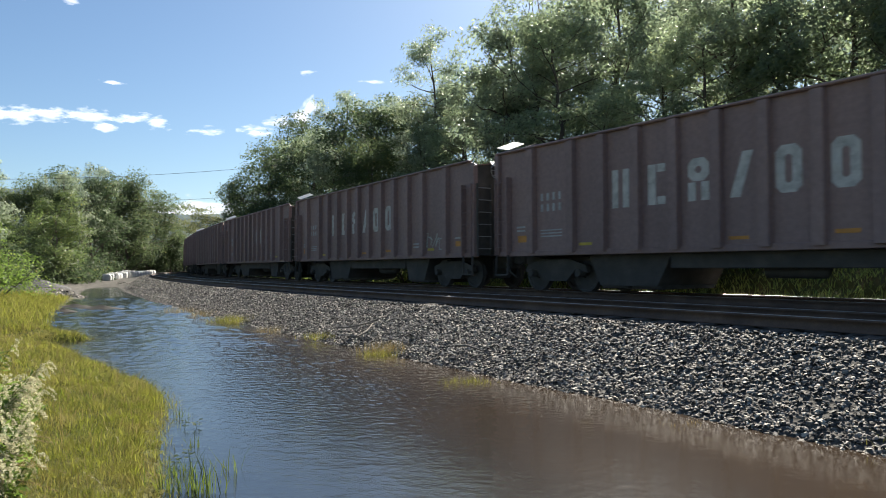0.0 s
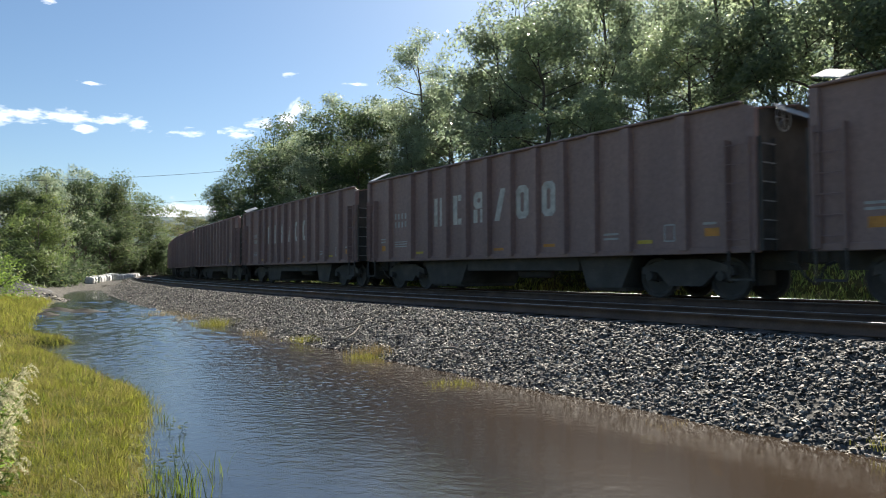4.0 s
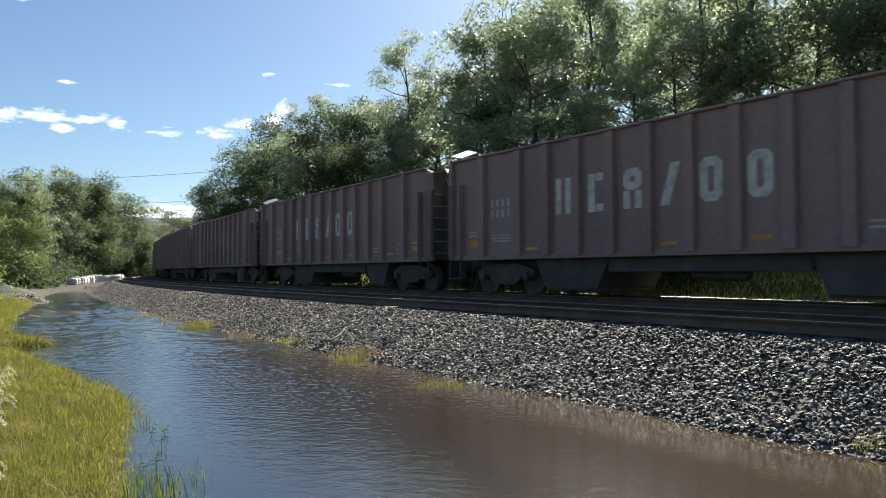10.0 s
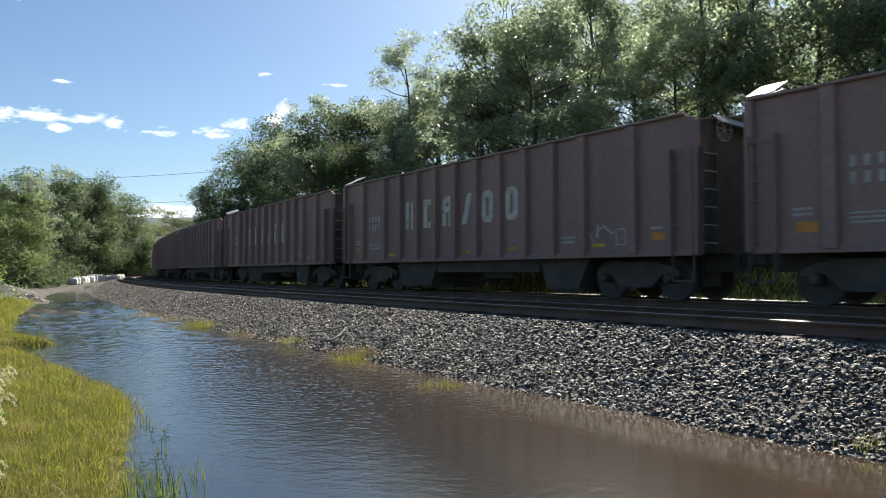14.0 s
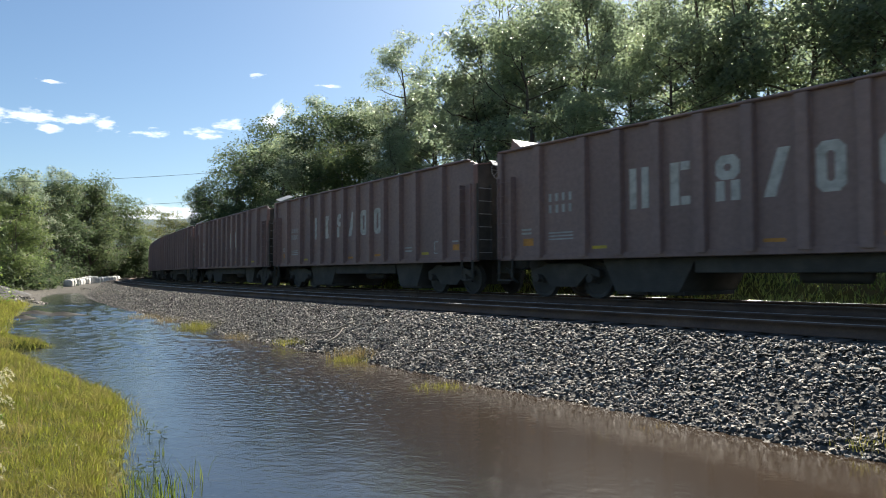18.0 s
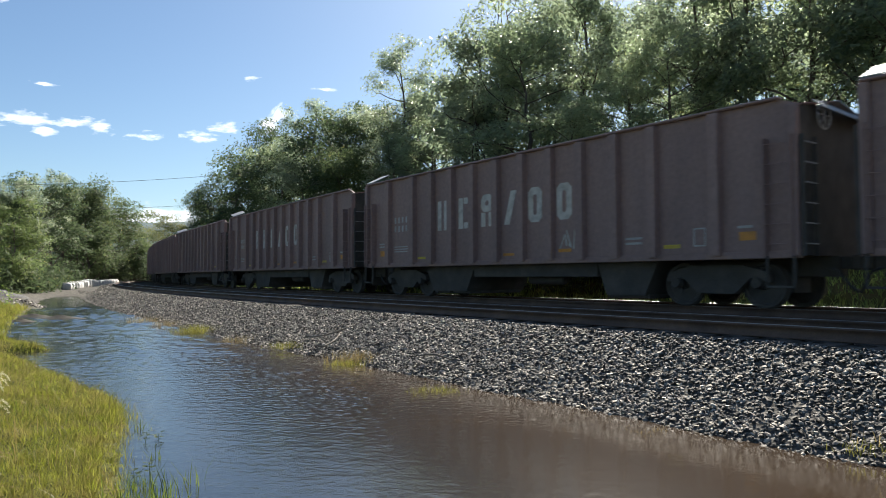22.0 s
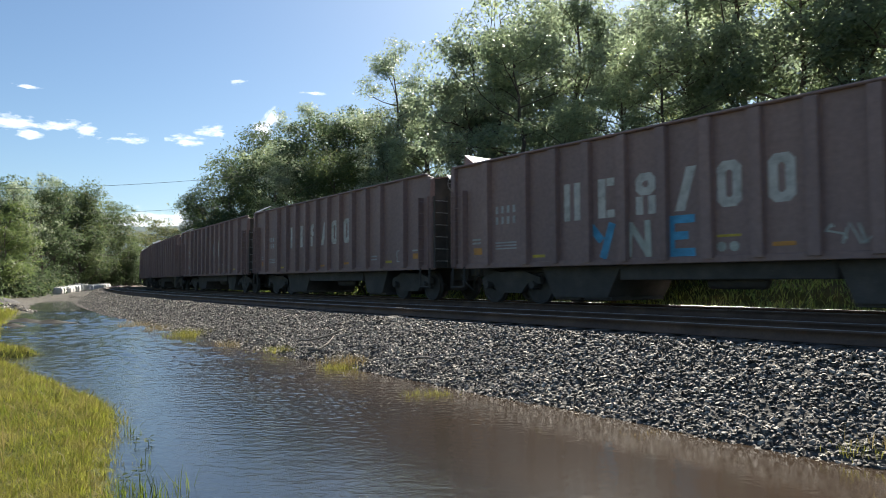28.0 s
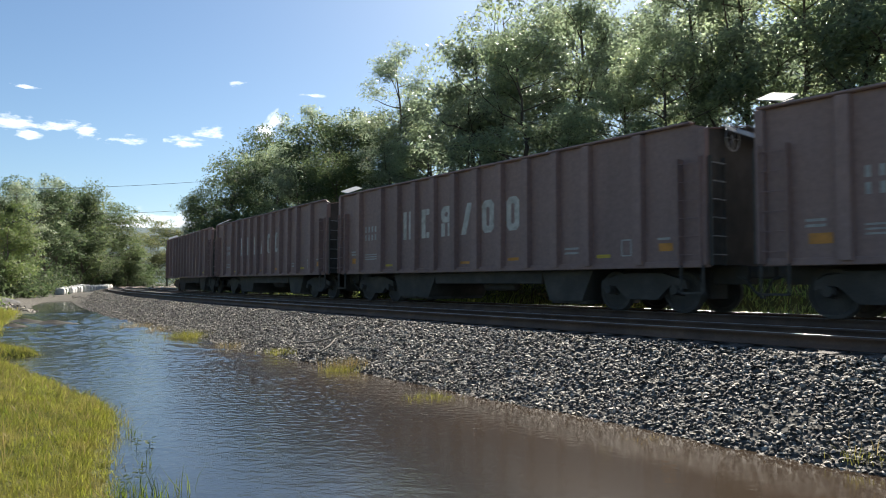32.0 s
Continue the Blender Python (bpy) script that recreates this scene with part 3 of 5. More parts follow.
def railway_track(radius, label):
    track = new("railway_track")
    track.location = on_track(radius, 0)[:2] + (0.76,)
    tagged(track, label, "railway track", "double-track line")
    undo = Matrix.Translation(track.location).inverted()
    for side in (0.752, -0.752):
        web = part("rail", arc_strip(radius + side, [(x, Z_RAIL + z) for x, z in RAIL_WEB], -120, 420, 2.0, M_RAIL, "rail"), M_RAIL, track, "rust-brown steel rail")
        head = part("rail_head", arc_strip(radius + side, [(x, Z_RAIL + z) for x, z in RAIL_TOP], -120, 420, 2.0, M_RAILTOP, "rail_head"), M_RAILTOP, web, "polished running surface")
        web.matrix_parent_inverse = undo
    tie = bpy.data.meshes.new("tie")
    bm = boxed(-1.30, 1.30, -0.115, 0.115, -0.17, 0.0, bevel=0.012)
    bm.to_mesh(tie)
    bm.free()
    tie.materials.append(M_TIE)
    rng = random.Random(3)
    for k in range(-40, 150):
        x, y, h = on_track(radius, k * 0.56)
        ob = new("tie", tie)
        ob.parent, ob.matrix_parent_inverse = track, undo
        ob.matrix_basis = Matrix.Translation((x, y, Z_RAIL - 0.172 + rng.uniform(-0.012, 0.004))) @ pose(0, 0, 0, rng.uniform(-1, 1), 0, math.degrees(h) + 90 + rng.uniform(-1, 1))
    return track


railway_track(R_NEAR, "empty curved track with dark wooden ties on ballast")
railway_track(R_FAR, "curved track under the train with wooden ties")

# ---------------------------------------------------------------- gravel
def stone_shapes(rng, count):
    """Angular stones as small hulls of the same number of faces."""
    out = []
    base = np.array([(-1, -1, -1), (1, -1, -1), (1, 1, -1), (-1, 1, -1), (-1, -1, 1), (1, -1, 1), (1, 1, 1), (-1, 1, 1)], float)
    for _ in range(count):
        v = base * 0.5 * rng.uniform(0.55, 1.0, (8, 3))
        v[4:, :2] *= rng.uniform(0.35, 0.95)
        v *= np.array([1.1, rng.uniform(0.45, 0.85), rng.uniform(0.17, 0.36)])
        out.append(v)
    return np.array(out)


CUBE_TRIS = np.array([(4, 5, 6), (4, 6, 7), (0, 1, 5), (0, 5, 4), (1, 2, 6), (1, 6, 5), (2, 3, 7), (2, 7, 6), (3, 0, 4), (3, 4, 7)])


def turns(rng, n, tilt):
    """n random turns: any heading, tilted up to tilt."""
    a, b, c = rng.uniform(0, 2 * np.pi, n), rng.normal(0, tilt, n), rng.normal(0, tilt, n)
    ca, sa, cb, sb, cc, sc = np.cos(a), np.sin(a), np.cos(b), np.sin(b), np.cos(c), np.sin(c)
    rz = np.stack([ca, -sa, 0 * a, sa, ca, 0 * a, 0 * a, 0 * a, 1 + 0 * a], -1).reshape(-1, 3, 3)
    rx = np.stack([1 + 0 * a, 0 * a, 0 * a, 0 * a, cb, -sb, 0 * a, sb, cb], -1).reshape(-1, 3, 3)
    ry = np.stack([cc, 0 * a, sc, 0 * a, 1 + 0 * a, 0 * a, -sc, 0 * a, cc], -1).reshape(-1, 3, 3)
    return rz @ rx @ ry


def scatter_stones(name, rng, s, e, size, radius, lift=0.3):
    a = A0 - s / R_FAR
    x, y = CX + (radius + e) * np.cos(a), CY + (radius + e) * np.sin(a)
    z = height(x, y) + size * lift * rng.uniform(-0.3, 1.0, len(s))
    sh = stone_shapes(rng, 40)[rng.integers(0, 40, len(s))] * size[:, None, None]
    v = np.einsum("nij,nkj->nki", turns(rng, len(s), 0.5), sh) + np.stack([x, y, z], -1)[:, None]
    f = (CUBE_TRIS[None] + 8 * np.arange(len(s))[:, None, None]).reshape(-1, 3)
    return mesh_from(name, v.reshape(-1, 3), f, M_STONE)


rng = np.random.default_rng(5)
n = 72000
s_near, e_near = rng.uniform(-9, 26, n), rng.uniform(1.30, 3.55, n)
ballast = new("ballast", scatter_stones("ballast", rng, s_near, e_near, rng.uniform(0.036, 0.078, n), R_NEAR))
tagged(ballast, "loose crushed grey stone on the track's slope", "gravel", kind="stuff")
n = 30000
s_far = 26 + 75 * rng.random(n) ** 1.5
far_ballast = new("far_ballast", scatter_stones("far_ballast", rng, s_far, rng.uniform(1.2, 3.7, n), rng.uniform(0.04, 0.085, n), R_NEAR))
tagged(far_ballast, "grey ballast stone further along the curve", "gravel", kind="stuff")
n = 4000
bed_ballast = new("bed_ballast", scatter_stones("bed_ballast", rng, rng.uniform(-9, 45, n), rng.uniform(-6.0, 1.4, n), rng.uniform(0.05, 0.09, n), R_NEAR, 0.1))
tagged(bed_ballast, "dark shaded ballast between the rails", "gravel", kind="stuff")


# ---------------------------------------------------------------- plants
def leaf_quads(centres, length, width, rng, up=0.6, droop=0.0, out=0.0):
    """Pointed leaves at centres, facing mostly up, outwards or in random ways."""
    n = len(centres)
    nrm = rng.normal(0, 0.8, (n, 3)) + out
    nrm[:, 2] = np.abs(nrm[:, 2]) + up
    nrm /= np.linalg.norm(nrm, axis=1)[:, None]
    d = rng.normal(0, 1, (n, 3))
    d[:, 2] -= droop
    d -= nrm * (d * nrm).sum(1)[:, None]
    d /= np.linalg.norm(d, axis=1)[:, None]
    w = np.cross(nrm, d)
    L = (length * rng.uniform(0.6, 1.3, n))[:, None] / 2
    W = (width * rng.uniform(0.7, 1.2, n))[:, None] / 2
    v = np.stack([centres - d * L - w * W * 0.75, centres + w * W * 1.1 - d * L * 0.45, centres + d * L], 1)
    return v.reshape(-1, 3), np.arange(3 * n).reshape(n, 3)


def limb_path(start, way, length, rng, bends=5, lift=0.25):
    pts, p, d = [np.array(start)], np.array(start), np.array(way, float)
    for _ in range(bends):
        d = d + rng.normal(0, 0.22, 3) + np.array([0, 0, lift * 0.3])
        d /= np.linalg.norm(d)
        p = p + d * length / bends
        pts.append(p)
    return pts


def make_tree(name, seed, tall, wide, clear, leaves, leaf, mat, clumps=70, clump=0.9, airy=0.0, trunk=0.16, lean=0.04):
    """A tapered trunk with limbs, and leaves in clumps round the limbs' outer parts."""
    rng = np.random.default_rng(seed)
    tree = new(name)
    wood = bmesh.new()
    top = tall * 0.92
    stem = [np.array([0, 0, -0.3])]
    bend = rng.normal(0, lean, 2)
    for k in range(1, 9):
        z = top * k / 8
        stem.append(np.array([bend[0] * z + 0.12 * rng.normal(), bend[1] * z + 0.12 * rng.normal(), z]))
    tube(wood, stem, [trunk * tall / 9 * (1 - 0.88 * k / 8) for k in range(9)], 8)
    anchors = [stem[-1]]
    count = 15
    for k in range(count):
        f = clear + (0.97 - clear) * (k + rng.random()) / count
        i = min(int(f * 8), 7)
        base = stem[i] + (stem[i + 1] - stem[i]) * (f * 8 - i)
        a = k * 2.4 + rng.normal(0, 0.4)
        reach = wide * 0.5 * (1.0 - 0.75 * abs((f - clear) / (1 - clear) - 0.35)) * rng.uniform(0.75, 1.1)
        path = limb_path(base, (math.cos(a), math.sin(a), 0.45), reach * 1.1, rng)
        r0 = trunk * tall / 9 * 0.38 * (1.15 - f)
        tube(wood, path, [r0 * (1 - 0.8 * j / 5) + 0.008 for j in range(6)], 5)
        anchors += path[2:]
        for _ in range(2):
            b = path[rng.integers(2, 5)]
            twig = limb_path(b, rng.normal(0, 1, 3) + np.array([math.cos(a), math.sin(a), 0.6]), reach * 0.5, rng, 3)
            tube(wood, twig, [r0 * 0.4, r0 * 0.3, r0 * 0.2, 0.006], 4)
            anchors += twig[1:]
    part("trunk", wood, M_BARK, tree, smooth=True)
    anchors = np.array(anchors)
    # lobes of leaves: fullest on their upper and outer side, with loose sprays beyond the edge
    pick = anchors[rng.integers(0, len(anchors), clumps)] + rng.normal(0, clump * 0.45, (clumps, 3))
    rad = clump * rng.uniform(0.5, 1.35, clumps)
    share = rad ** 2
    per = rng.multinomial(leaves, share / share.sum())
    c = np.repeat(pick, per, axis=0)
    r = np.repeat(rad, per)[:, None]
    off = rng.normal(0, 1, (leaves, 3))
    off[:, 2] = np.where(rng.random(leaves) < 0.7, np.abs(off[:, 2]), off[:, 2])
    off /= np.linalg.norm(off, axis=1)[:, None]
    bump = 1 + 0.22 * np.sin(off[:, :1] * 5 + c[:, 2:] * 3) * np.sin(off[:, 1:2] * 6 + c[:, :1] * 4)
    reach = np.where(rng.random((leaves, 1)) < 0.08, rng.uniform(1.0, 1.3, (leaves, 1)), rng.random((leaves, 1)) ** 0.3)
    v, f = leaf_quads(c + off * bump * reach * r * np.array([1.0, 1.0, 0.78]), leaf, leaf * 0.55, rng, 0.5, 0.3, off)
    part("crown", mesh_from("crown", v, f, mat), mat, tree)
    return tree


def make_shrub(name, seed, tall, wide, leaves, leaf, mat, clumps=26):
    rng = np.random.default_rng(seed)
    shrub = new(name)
    for k in range(6):
        a = k * 1.05 + rng.normal(0, 0.3)
        p = limb_path((0.1 * math.cos(a), 0.1 * math.sin(a), -0.1), (0.55 * math.cos(a), 0.55 * math.sin(a), 0.9), tall * rng.uniform(0.6, 0.95), rng, 4)
        part("stem", tube(bmesh.new(), p, [0.035, 0.028, 0.02, 0.014, 0.006], 5), M_BARK, shrub, smooth=True)
    a, rr = rng.uniform(0, 2 * np.pi, clumps), np.sqrt(rng.random(clumps)) * wide / 2
    dome = np.sqrt(np.clip(1 - (rr / (wide / 2)) ** 2, 0, 1))
    pick = np.stack([np.cos(a) * rr, np.sin(a) * rr, tall * dome * rng.uniform(0.25, 0.95, clumps) + 0.1], -1)
    per = rng.multinomial(leaves, rng.dirichlet(np.full(clumps, 4.0)))
    c = np.repeat(pick, per, axis=0)
    off = rng.normal(0, 1, (leaves, 3))
    off /= np.linalg.norm(off, axis=1)[:, None]
    off *= (rng.random((leaves, 1)) ** 0.4) * wide * np.array([0.2, 0.2, 0.16])
    p = c + off
    p[:, 2] = np.abs(p[:, 2]) + 0.03
    v, f = leaf_quads(p, leaf, leaf * 0.5, rng, 0.5, 0.3)
    part("foliage", mesh_from("foliage", v, f, mat), mat, shrub)
    return shrub


def top_of(tree):
    """Height of the crown's upper edge above the tree's foot."""
    me = tree.children[1].data
    co = np.empty(len(me.vertices) * 3, dtype=np.float32)
    me.vertices.foreach_get("co", co)
    return float(np.percentile(co[2::3], 99.3))


TREES = {
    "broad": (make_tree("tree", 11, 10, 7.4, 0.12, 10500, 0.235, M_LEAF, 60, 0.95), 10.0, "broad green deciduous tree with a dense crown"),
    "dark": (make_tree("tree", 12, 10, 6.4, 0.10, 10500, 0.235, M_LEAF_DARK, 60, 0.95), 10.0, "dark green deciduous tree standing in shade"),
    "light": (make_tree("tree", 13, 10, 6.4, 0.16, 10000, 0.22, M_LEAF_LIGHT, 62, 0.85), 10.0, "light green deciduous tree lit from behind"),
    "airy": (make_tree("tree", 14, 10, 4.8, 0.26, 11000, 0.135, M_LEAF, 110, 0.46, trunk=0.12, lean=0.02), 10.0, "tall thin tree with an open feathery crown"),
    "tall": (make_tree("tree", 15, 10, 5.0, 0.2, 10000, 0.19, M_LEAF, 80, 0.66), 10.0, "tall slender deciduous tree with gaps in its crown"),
    "dense": (make_tree("tree", 17, 10, 8.6, 0.02, 16000, 0.26, M_LEAF_DEEP, 95, 1.15), 10.0, "dense dark green tree leafy down to the ground"),
    "round": (make_tree("tree", 18, 10, 9.2, 0.02, 16000, 0.26, M_LEAF_MID, 95, 1.15), 10.0, "round green tree with a heavy leafy crown"),
    "fresh": (make_tree("tree", 19, 10, 10.0, 0.02, 16000, 0.27, M_LEAF_FRESH, 80, 1.25), 10.0, "fresh green bushy tree with leaves hanging to the ground"),
    "olive": (make_tree("tree", 16, 10, 8.4, 0.05, 11000, 0.28, M_LEAF_FAR, 70, 1.2), 10.0, "olive green tree in the hazy distance"),
}
SHRUBS = {
    "green": (make_shrub("shrub", 21, 2.4, 3.2, 7000, 0.11, M_LEAF_BRIGHT), "bright green leafy shrub"),
    "vine": (make_shrub("shrub", 22, 2.8, 3.6, 4600, 0.158, M_LEAF_MID), "dense green shrub overgrown with vines"),
    "shade": (make_shrub("shrub", 24, 2.4, 3.6, 4000, 0.205, M_LEAF_DEEP, 40), "dense dark green shrub at the yard's edge"),
    "dark": (make_shrub("shrub", 23, 2.2, 3.4, 6000, 0.13, M_LEAF_DARK), "dark green undergrowth shrub"),
}
SHRUBS["mound"] = (make_shrub("shrub", 25, 5.0, 6.4, 13000, 0.19, M_LEAF_DEEP, 70), "rounded mound of green vines over a tall shrub")
TREES = {k: (ob, top_of(ob), words) for k, (ob, _, words) in TREES.items()}
used = set()
tree_rng = random.Random(8)


def set_plant(table, key, x, y, size, label="", group="", sink=0.15, category="tree"):
    """The template itself the first time, then copies of it, turned and scaled."""
    entry = table[key]
    ob, words = entry[0], entry[-1]
    z = float(height(x, y)) - sink
    m = Matrix.Translation((x, y, z)) @ pose(0, 0, 0, 0, 0, tree_rng.uniform(0, 360)) @ Matrix.Diagonal((size * tree_rng.uniform(0.92, 1.08), size * tree_rng.uniform(0.92, 1.08), size, 1))
    if ob.name in used:
        ob = copy_thing(ob, m @ Matrix.Diagonal((1 / ob.scale.x, 1 / ob.scale.y, 1 / ob.scale.z, 1)))
    else:
        used.add(ob.name)
        ob.matrix_basis = m
    tagged(ob, label or words, category, group)
    return ob


def polar(az, dist):
    return math.sin(radians(az)) * dist, math.cos(radians(az)) * dist


def tree_at(key, az, dist, el, label="", group="trees on the wooded hillside", sink=0.15):
    """A tree whose top stands el degrees above eye level, seen from the camera."""
    x, y = polar(az, dist)
    tall = 1.61 + dist * math.tan(radians(el)) - float(height(x, y)) + sink
    return set_plant(TREES, key, x, y, max(tall, 2.0) / TREES[key][1], label, group, sink)


# the wooded hillside behind the train: its far tip, then its near end
HILLSIDE = (
        ("tall", -20.4, 98, 4.7), ("round", -19.2, 96, 6.5), ("dense", -17.7, 78, 8.3), ("round", -16.4, 72, 9.8), ("light", -14.8, 66, 10.4), ("dense", -13.2, 72, 11.4),
        ("airy", -11.2, 62, 13.9), ("broad", -12.2, 54, 9.8), ("dense", -9.4, 56, 12.8), ("tall", -8.0, 58, 13.8), ("round", -9.2, 48, 10.2), ("dense", -6.4, 54, 12.8),
        ("airy", -4.2, 47, 18.8), ("dark", -3.6, 46, 13.4), ("tall", -2.2, 52, 15.6), ("broad", -5.0, 45, 11.8), ("dark", -1.0, 48, 14.4), ("light", -1.6, 42, 12.6))
NEAR_WOOD = (
        ("tall", 2.6, 60, 20.0), ("broad", 5.0, 60, 22.6), ("light", 7.6, 51, 19.5), ("light", 9.4, 46, 14.0), ("tall", 11.0, 56, 23.0), ("light", 15.2, 45, 16.0), ("light", 18.4, 44, 19.0),
        ("tall", 20.8, 50, 24.5), ("broad", 24.6, 46, 26.0), ("light", 28.4, 43, 24.0), ("broad", 32.4, 44, 27.0), ("light", 37.0, 42, 27.0))
HILLTOP = tuple((("dark", "broad", "dark")[k % 3], 1.5 + 3.4 * k, 80 - 0.5 * k, (15.0, 19.0, 20.5)[min(k, 2)] + 0.35 * max(k - 2, 0)) for k in range(12))
for key, az, dist, el in HILLSIDE:
    tree_at(key, az, dist * (1.22 if az < -17 else 1.8), el)
for key, az, dist, el in NEAR_WOOD + HILLTOP:
    tree_at(key, az, dist, el)
# the trees round the gravel yard
for key, az, dist, el, words in (
        ("airy", -37.6, 42, 8.8, "tall thin tree at the edge of the yard"), ("round", -39.5, 48, 6.4, ""), ("light", -41.5, 44, 6.0, ""), ("fresh", -36.4, 62, 4.9, ""), ("fresh", -33.0, 64, 6.0, ""), ("dense", -34.6, 84, 6.2, ""),
        ("round", -35.8, 80, 6.6, ""), ("airy", -32.4, 80, 7.7, ""), ("dense", -31.2, 84, 7.5, ""), ("airy", -30.6, 88, 8.3, ""), ("dense", -29.8, 110, 7.0, ""), ("round", -28.2, 114, 7.4, ""), ("round", -26.7, 126, 6.5, ""), ("dense", -28.9, 118, 5.4, ""), ("dense", -27.0, 132, 4.6, ""),
        ("olive", -25.2, 140, 4.7, ""), ("olive", -23.6, 150, 4.3, ""), ("olive", -22.2, 158, 5.3, ""), ("olive", -20.9, 160, 4.2, ""), ("dense", -25.0, 128, 3.4, ""), ("olive", -21.6, 150, 3.0, ""),
        ("dense", -37.6, 76, 5.0, ""), ("olive", -30.0, 130, 5.4, ""), ("olive", -33.0, 120, 5.4, ""), ("olive", -37.0, 120, 5.4, ""), ("olive", -42.0, 90, 6.0, "")):
    tree_at(key, az, dist, el - 0.9, words, "trees round the gravel yard")
# undergrowth along the far side of the line
for k in range(26):
    s = -14 + k * 4.2 + tree_rng.uniform(-0.8, 0.8)
    x, y, h = on_track(R_FAR - tree_rng.uniform(14.0, 18.0), s)
    set_plant(SHRUBS, tree_rng.choice(("green", "vine", "dark")), x, y, tree_rng.uniform(0.8, 1.5), "", "undergrowth beside the line", 0.1, "shrub")
for az, dist, size, key in ((-6.3, 40, 2.6, "vine"), (-7.6, 42, 2.2, "vine"), (-15.5, 62, 2.2, "vine"), (-17.8, 70, 2.2, "dark"), (-11.0, 50, 2.0, "vine"), (7.0, 30, 1.8, "green"), (14.0, 27, 1.8, "green"), (18.0, 27, 1.9, "green"), (0.5, 36, 2.2, "dark"), (10.5, 30, 2.0, "dark")):
    x, y = polar(az, dist)
    set_plant(SHRUBS, "mound", x, y, size * 0.54, "", "undergrowth beside the line", 0.1, "shrub")
# shrubs on the bank and round the yard
for az, dist, size, key in ((-36.9, 36, 1.25, "green"), (-39.6, 34, 1.35, "green"), (-37.2, 58, 1.5, "shade"), (-35.6, 62, 1.7, "shade"), (-34.2, 66, 1.6, "shade"), (-33.0, 70, 1.6, "shade"), (-31.8, 80, 1.8, "shade"), (-30.4, 96, 1.8, "shade"), (-29.6, 120, 2.0, "shade"), (-28.6, 126, 2.1, "shade"), (-27.6, 132, 2.2, "shade"), (-26.2, 138, 2.2, "shade"), (-24.8, 130, 2.0, "shade"), (-23.6, 138, 2.0, "shade")):
    x, y = polar(az, dist)
    set_plant(SHRUBS, key, x, y, size, "", "shrubs round the gravel yard", 0.1, "shrub")


def blades(rng, x, y, tall, wide, lean=0.35, z=None):
    """Bent grass blades of three points each side."""
    n = len(x)
    z = height(x, y) - 0.02 if z is None else z
    a = rng.uniform(0, 2 * np.pi, n)
    d = np.stack([np.cos(a), np.sin(a), 0 * a], -1)
    w = np.stack([-np.sin(a), np.cos(a), 0 * a], -1) * (wide / 2)[:, None]
    base = np.stack([x, y, z], -1)
    k = (tall * rng.uniform(0.1, lean * 2, n))[:, None]
    mid = base + d * k * 0.35 + np.array([0, 0, 1]) * (tall * 0.6)[:, None]
    tip = base + d * k + np.array([0, 0, 1]) * tall[:, None]
    v = np.stack([base - w, base + w, mid + w * 0.8, mid - w * 0.8, tip], 1)
    i = 5 * np.arange(n)[:, None]
    f = np.concatenate([i + np.array([[0, 1, 2]]), i + np.array([[0, 2, 3]]), i + np.array([[3, 2, 4]])])
    return v.reshape(-1, 3), f


def bank_points(rng, n, y0, y1, depth, skew=1.0):
    y = rng.uniform(y0, y1, n)
    x = np.interp(y, SHORE_Y, SHORE_X) - depth * rng.random(n) ** skew + 0.12 * rng.normal(0, 1, n)
    return x, y


rng = np.random.default_rng(31)
x, y = bank_points(rng, 105000, 2.6, 16.5, 5.5, 1.1)
clump_tall = 0.78 + 0.38 * np.sin(x * 5.1 + 2 * np.sin(y * 3.3)) * np.cos(y * 4.7) + 0.3 * np.sin(x * 11.3 + y * 7.7) * np.sin(y * 13.1 - x * 3.0)
clump_tall = np.clip(clump_tall, 0.5, 1.5)
v, f = blades(rng, x, y, rng.uniform(0.04, 0.115, len(x)) * clump_tall * np.clip(y / 6.5, 0.95, 1.5), rng.uniform(0.003, 0.006, len(x)) * np.clip(y / 6, 0.8, 2.0), 1.1)
tagged(new("bank_grass", mesh_from("bank_grass", v, f, M_GRASS)), "yellow-green grass on the water's bank", "grass", kind="stuff")
x, y = bank_points(rng, 60000, 3.0, 8.5, 3.6)
v, f = blades(rng, x, y, rng.uniform(0.05, 0.13, len(x)) * (0.8 + 0.4 * np.sin(x * 7.0 + y * 3.0) * np.sin(y * 8.0)), rng.uniform(0.003, 0.0055, len(x)), 1.0)
tagged(new("near_bank_grass", mesh_from("near_bank_grass", v, f, M_GRASS)), "dense yellow-green grass on the near bank", "grass", kind="stuff")
x, y = bank_points(rng, 5500, 4.6, 13.0, 0.25)
v, f = blades(rng, x, y, rng.uniform(0.04, 0.13, len(x)), rng.uniform(0.003, 0.007, len(x)), 0.7)
tagged(new("shore_grass", mesh_from("shore_grass", v, f, M_GRASS)), "yellow-green grass along the water's edge", "grass", kind="stuff")
x, y = bank_points(rng, 5200, 3.2, 15.0, 4.5, 0.9)
v, f = blades(rng, x, y, rng.uniform(0.10, 0.26, len(x)), rng.uniform(0.002, 0.0045, len(x)), 0.6)
tagged(new("grass_stalks", mesh_from("grass_stalks", v, f, M_STRAW)), "thin straw-coloured stalks among the grass", "grass", kind="stuff")
x, y = bank_points(rng, 5200, 3.0, 15.0, 5.0, 0.9)
keep = np.sin(x * 2.3 + np.sin(y * 1.7)) * np.cos(y * 1.9) > 0.15
x, y = x[keep], y[keep]
v, f = blades(rng, x, y, rng.uniform(0.08, 0.2, len(x)), rng.uniform(0.004, 0.008, len(x)), 0.8)
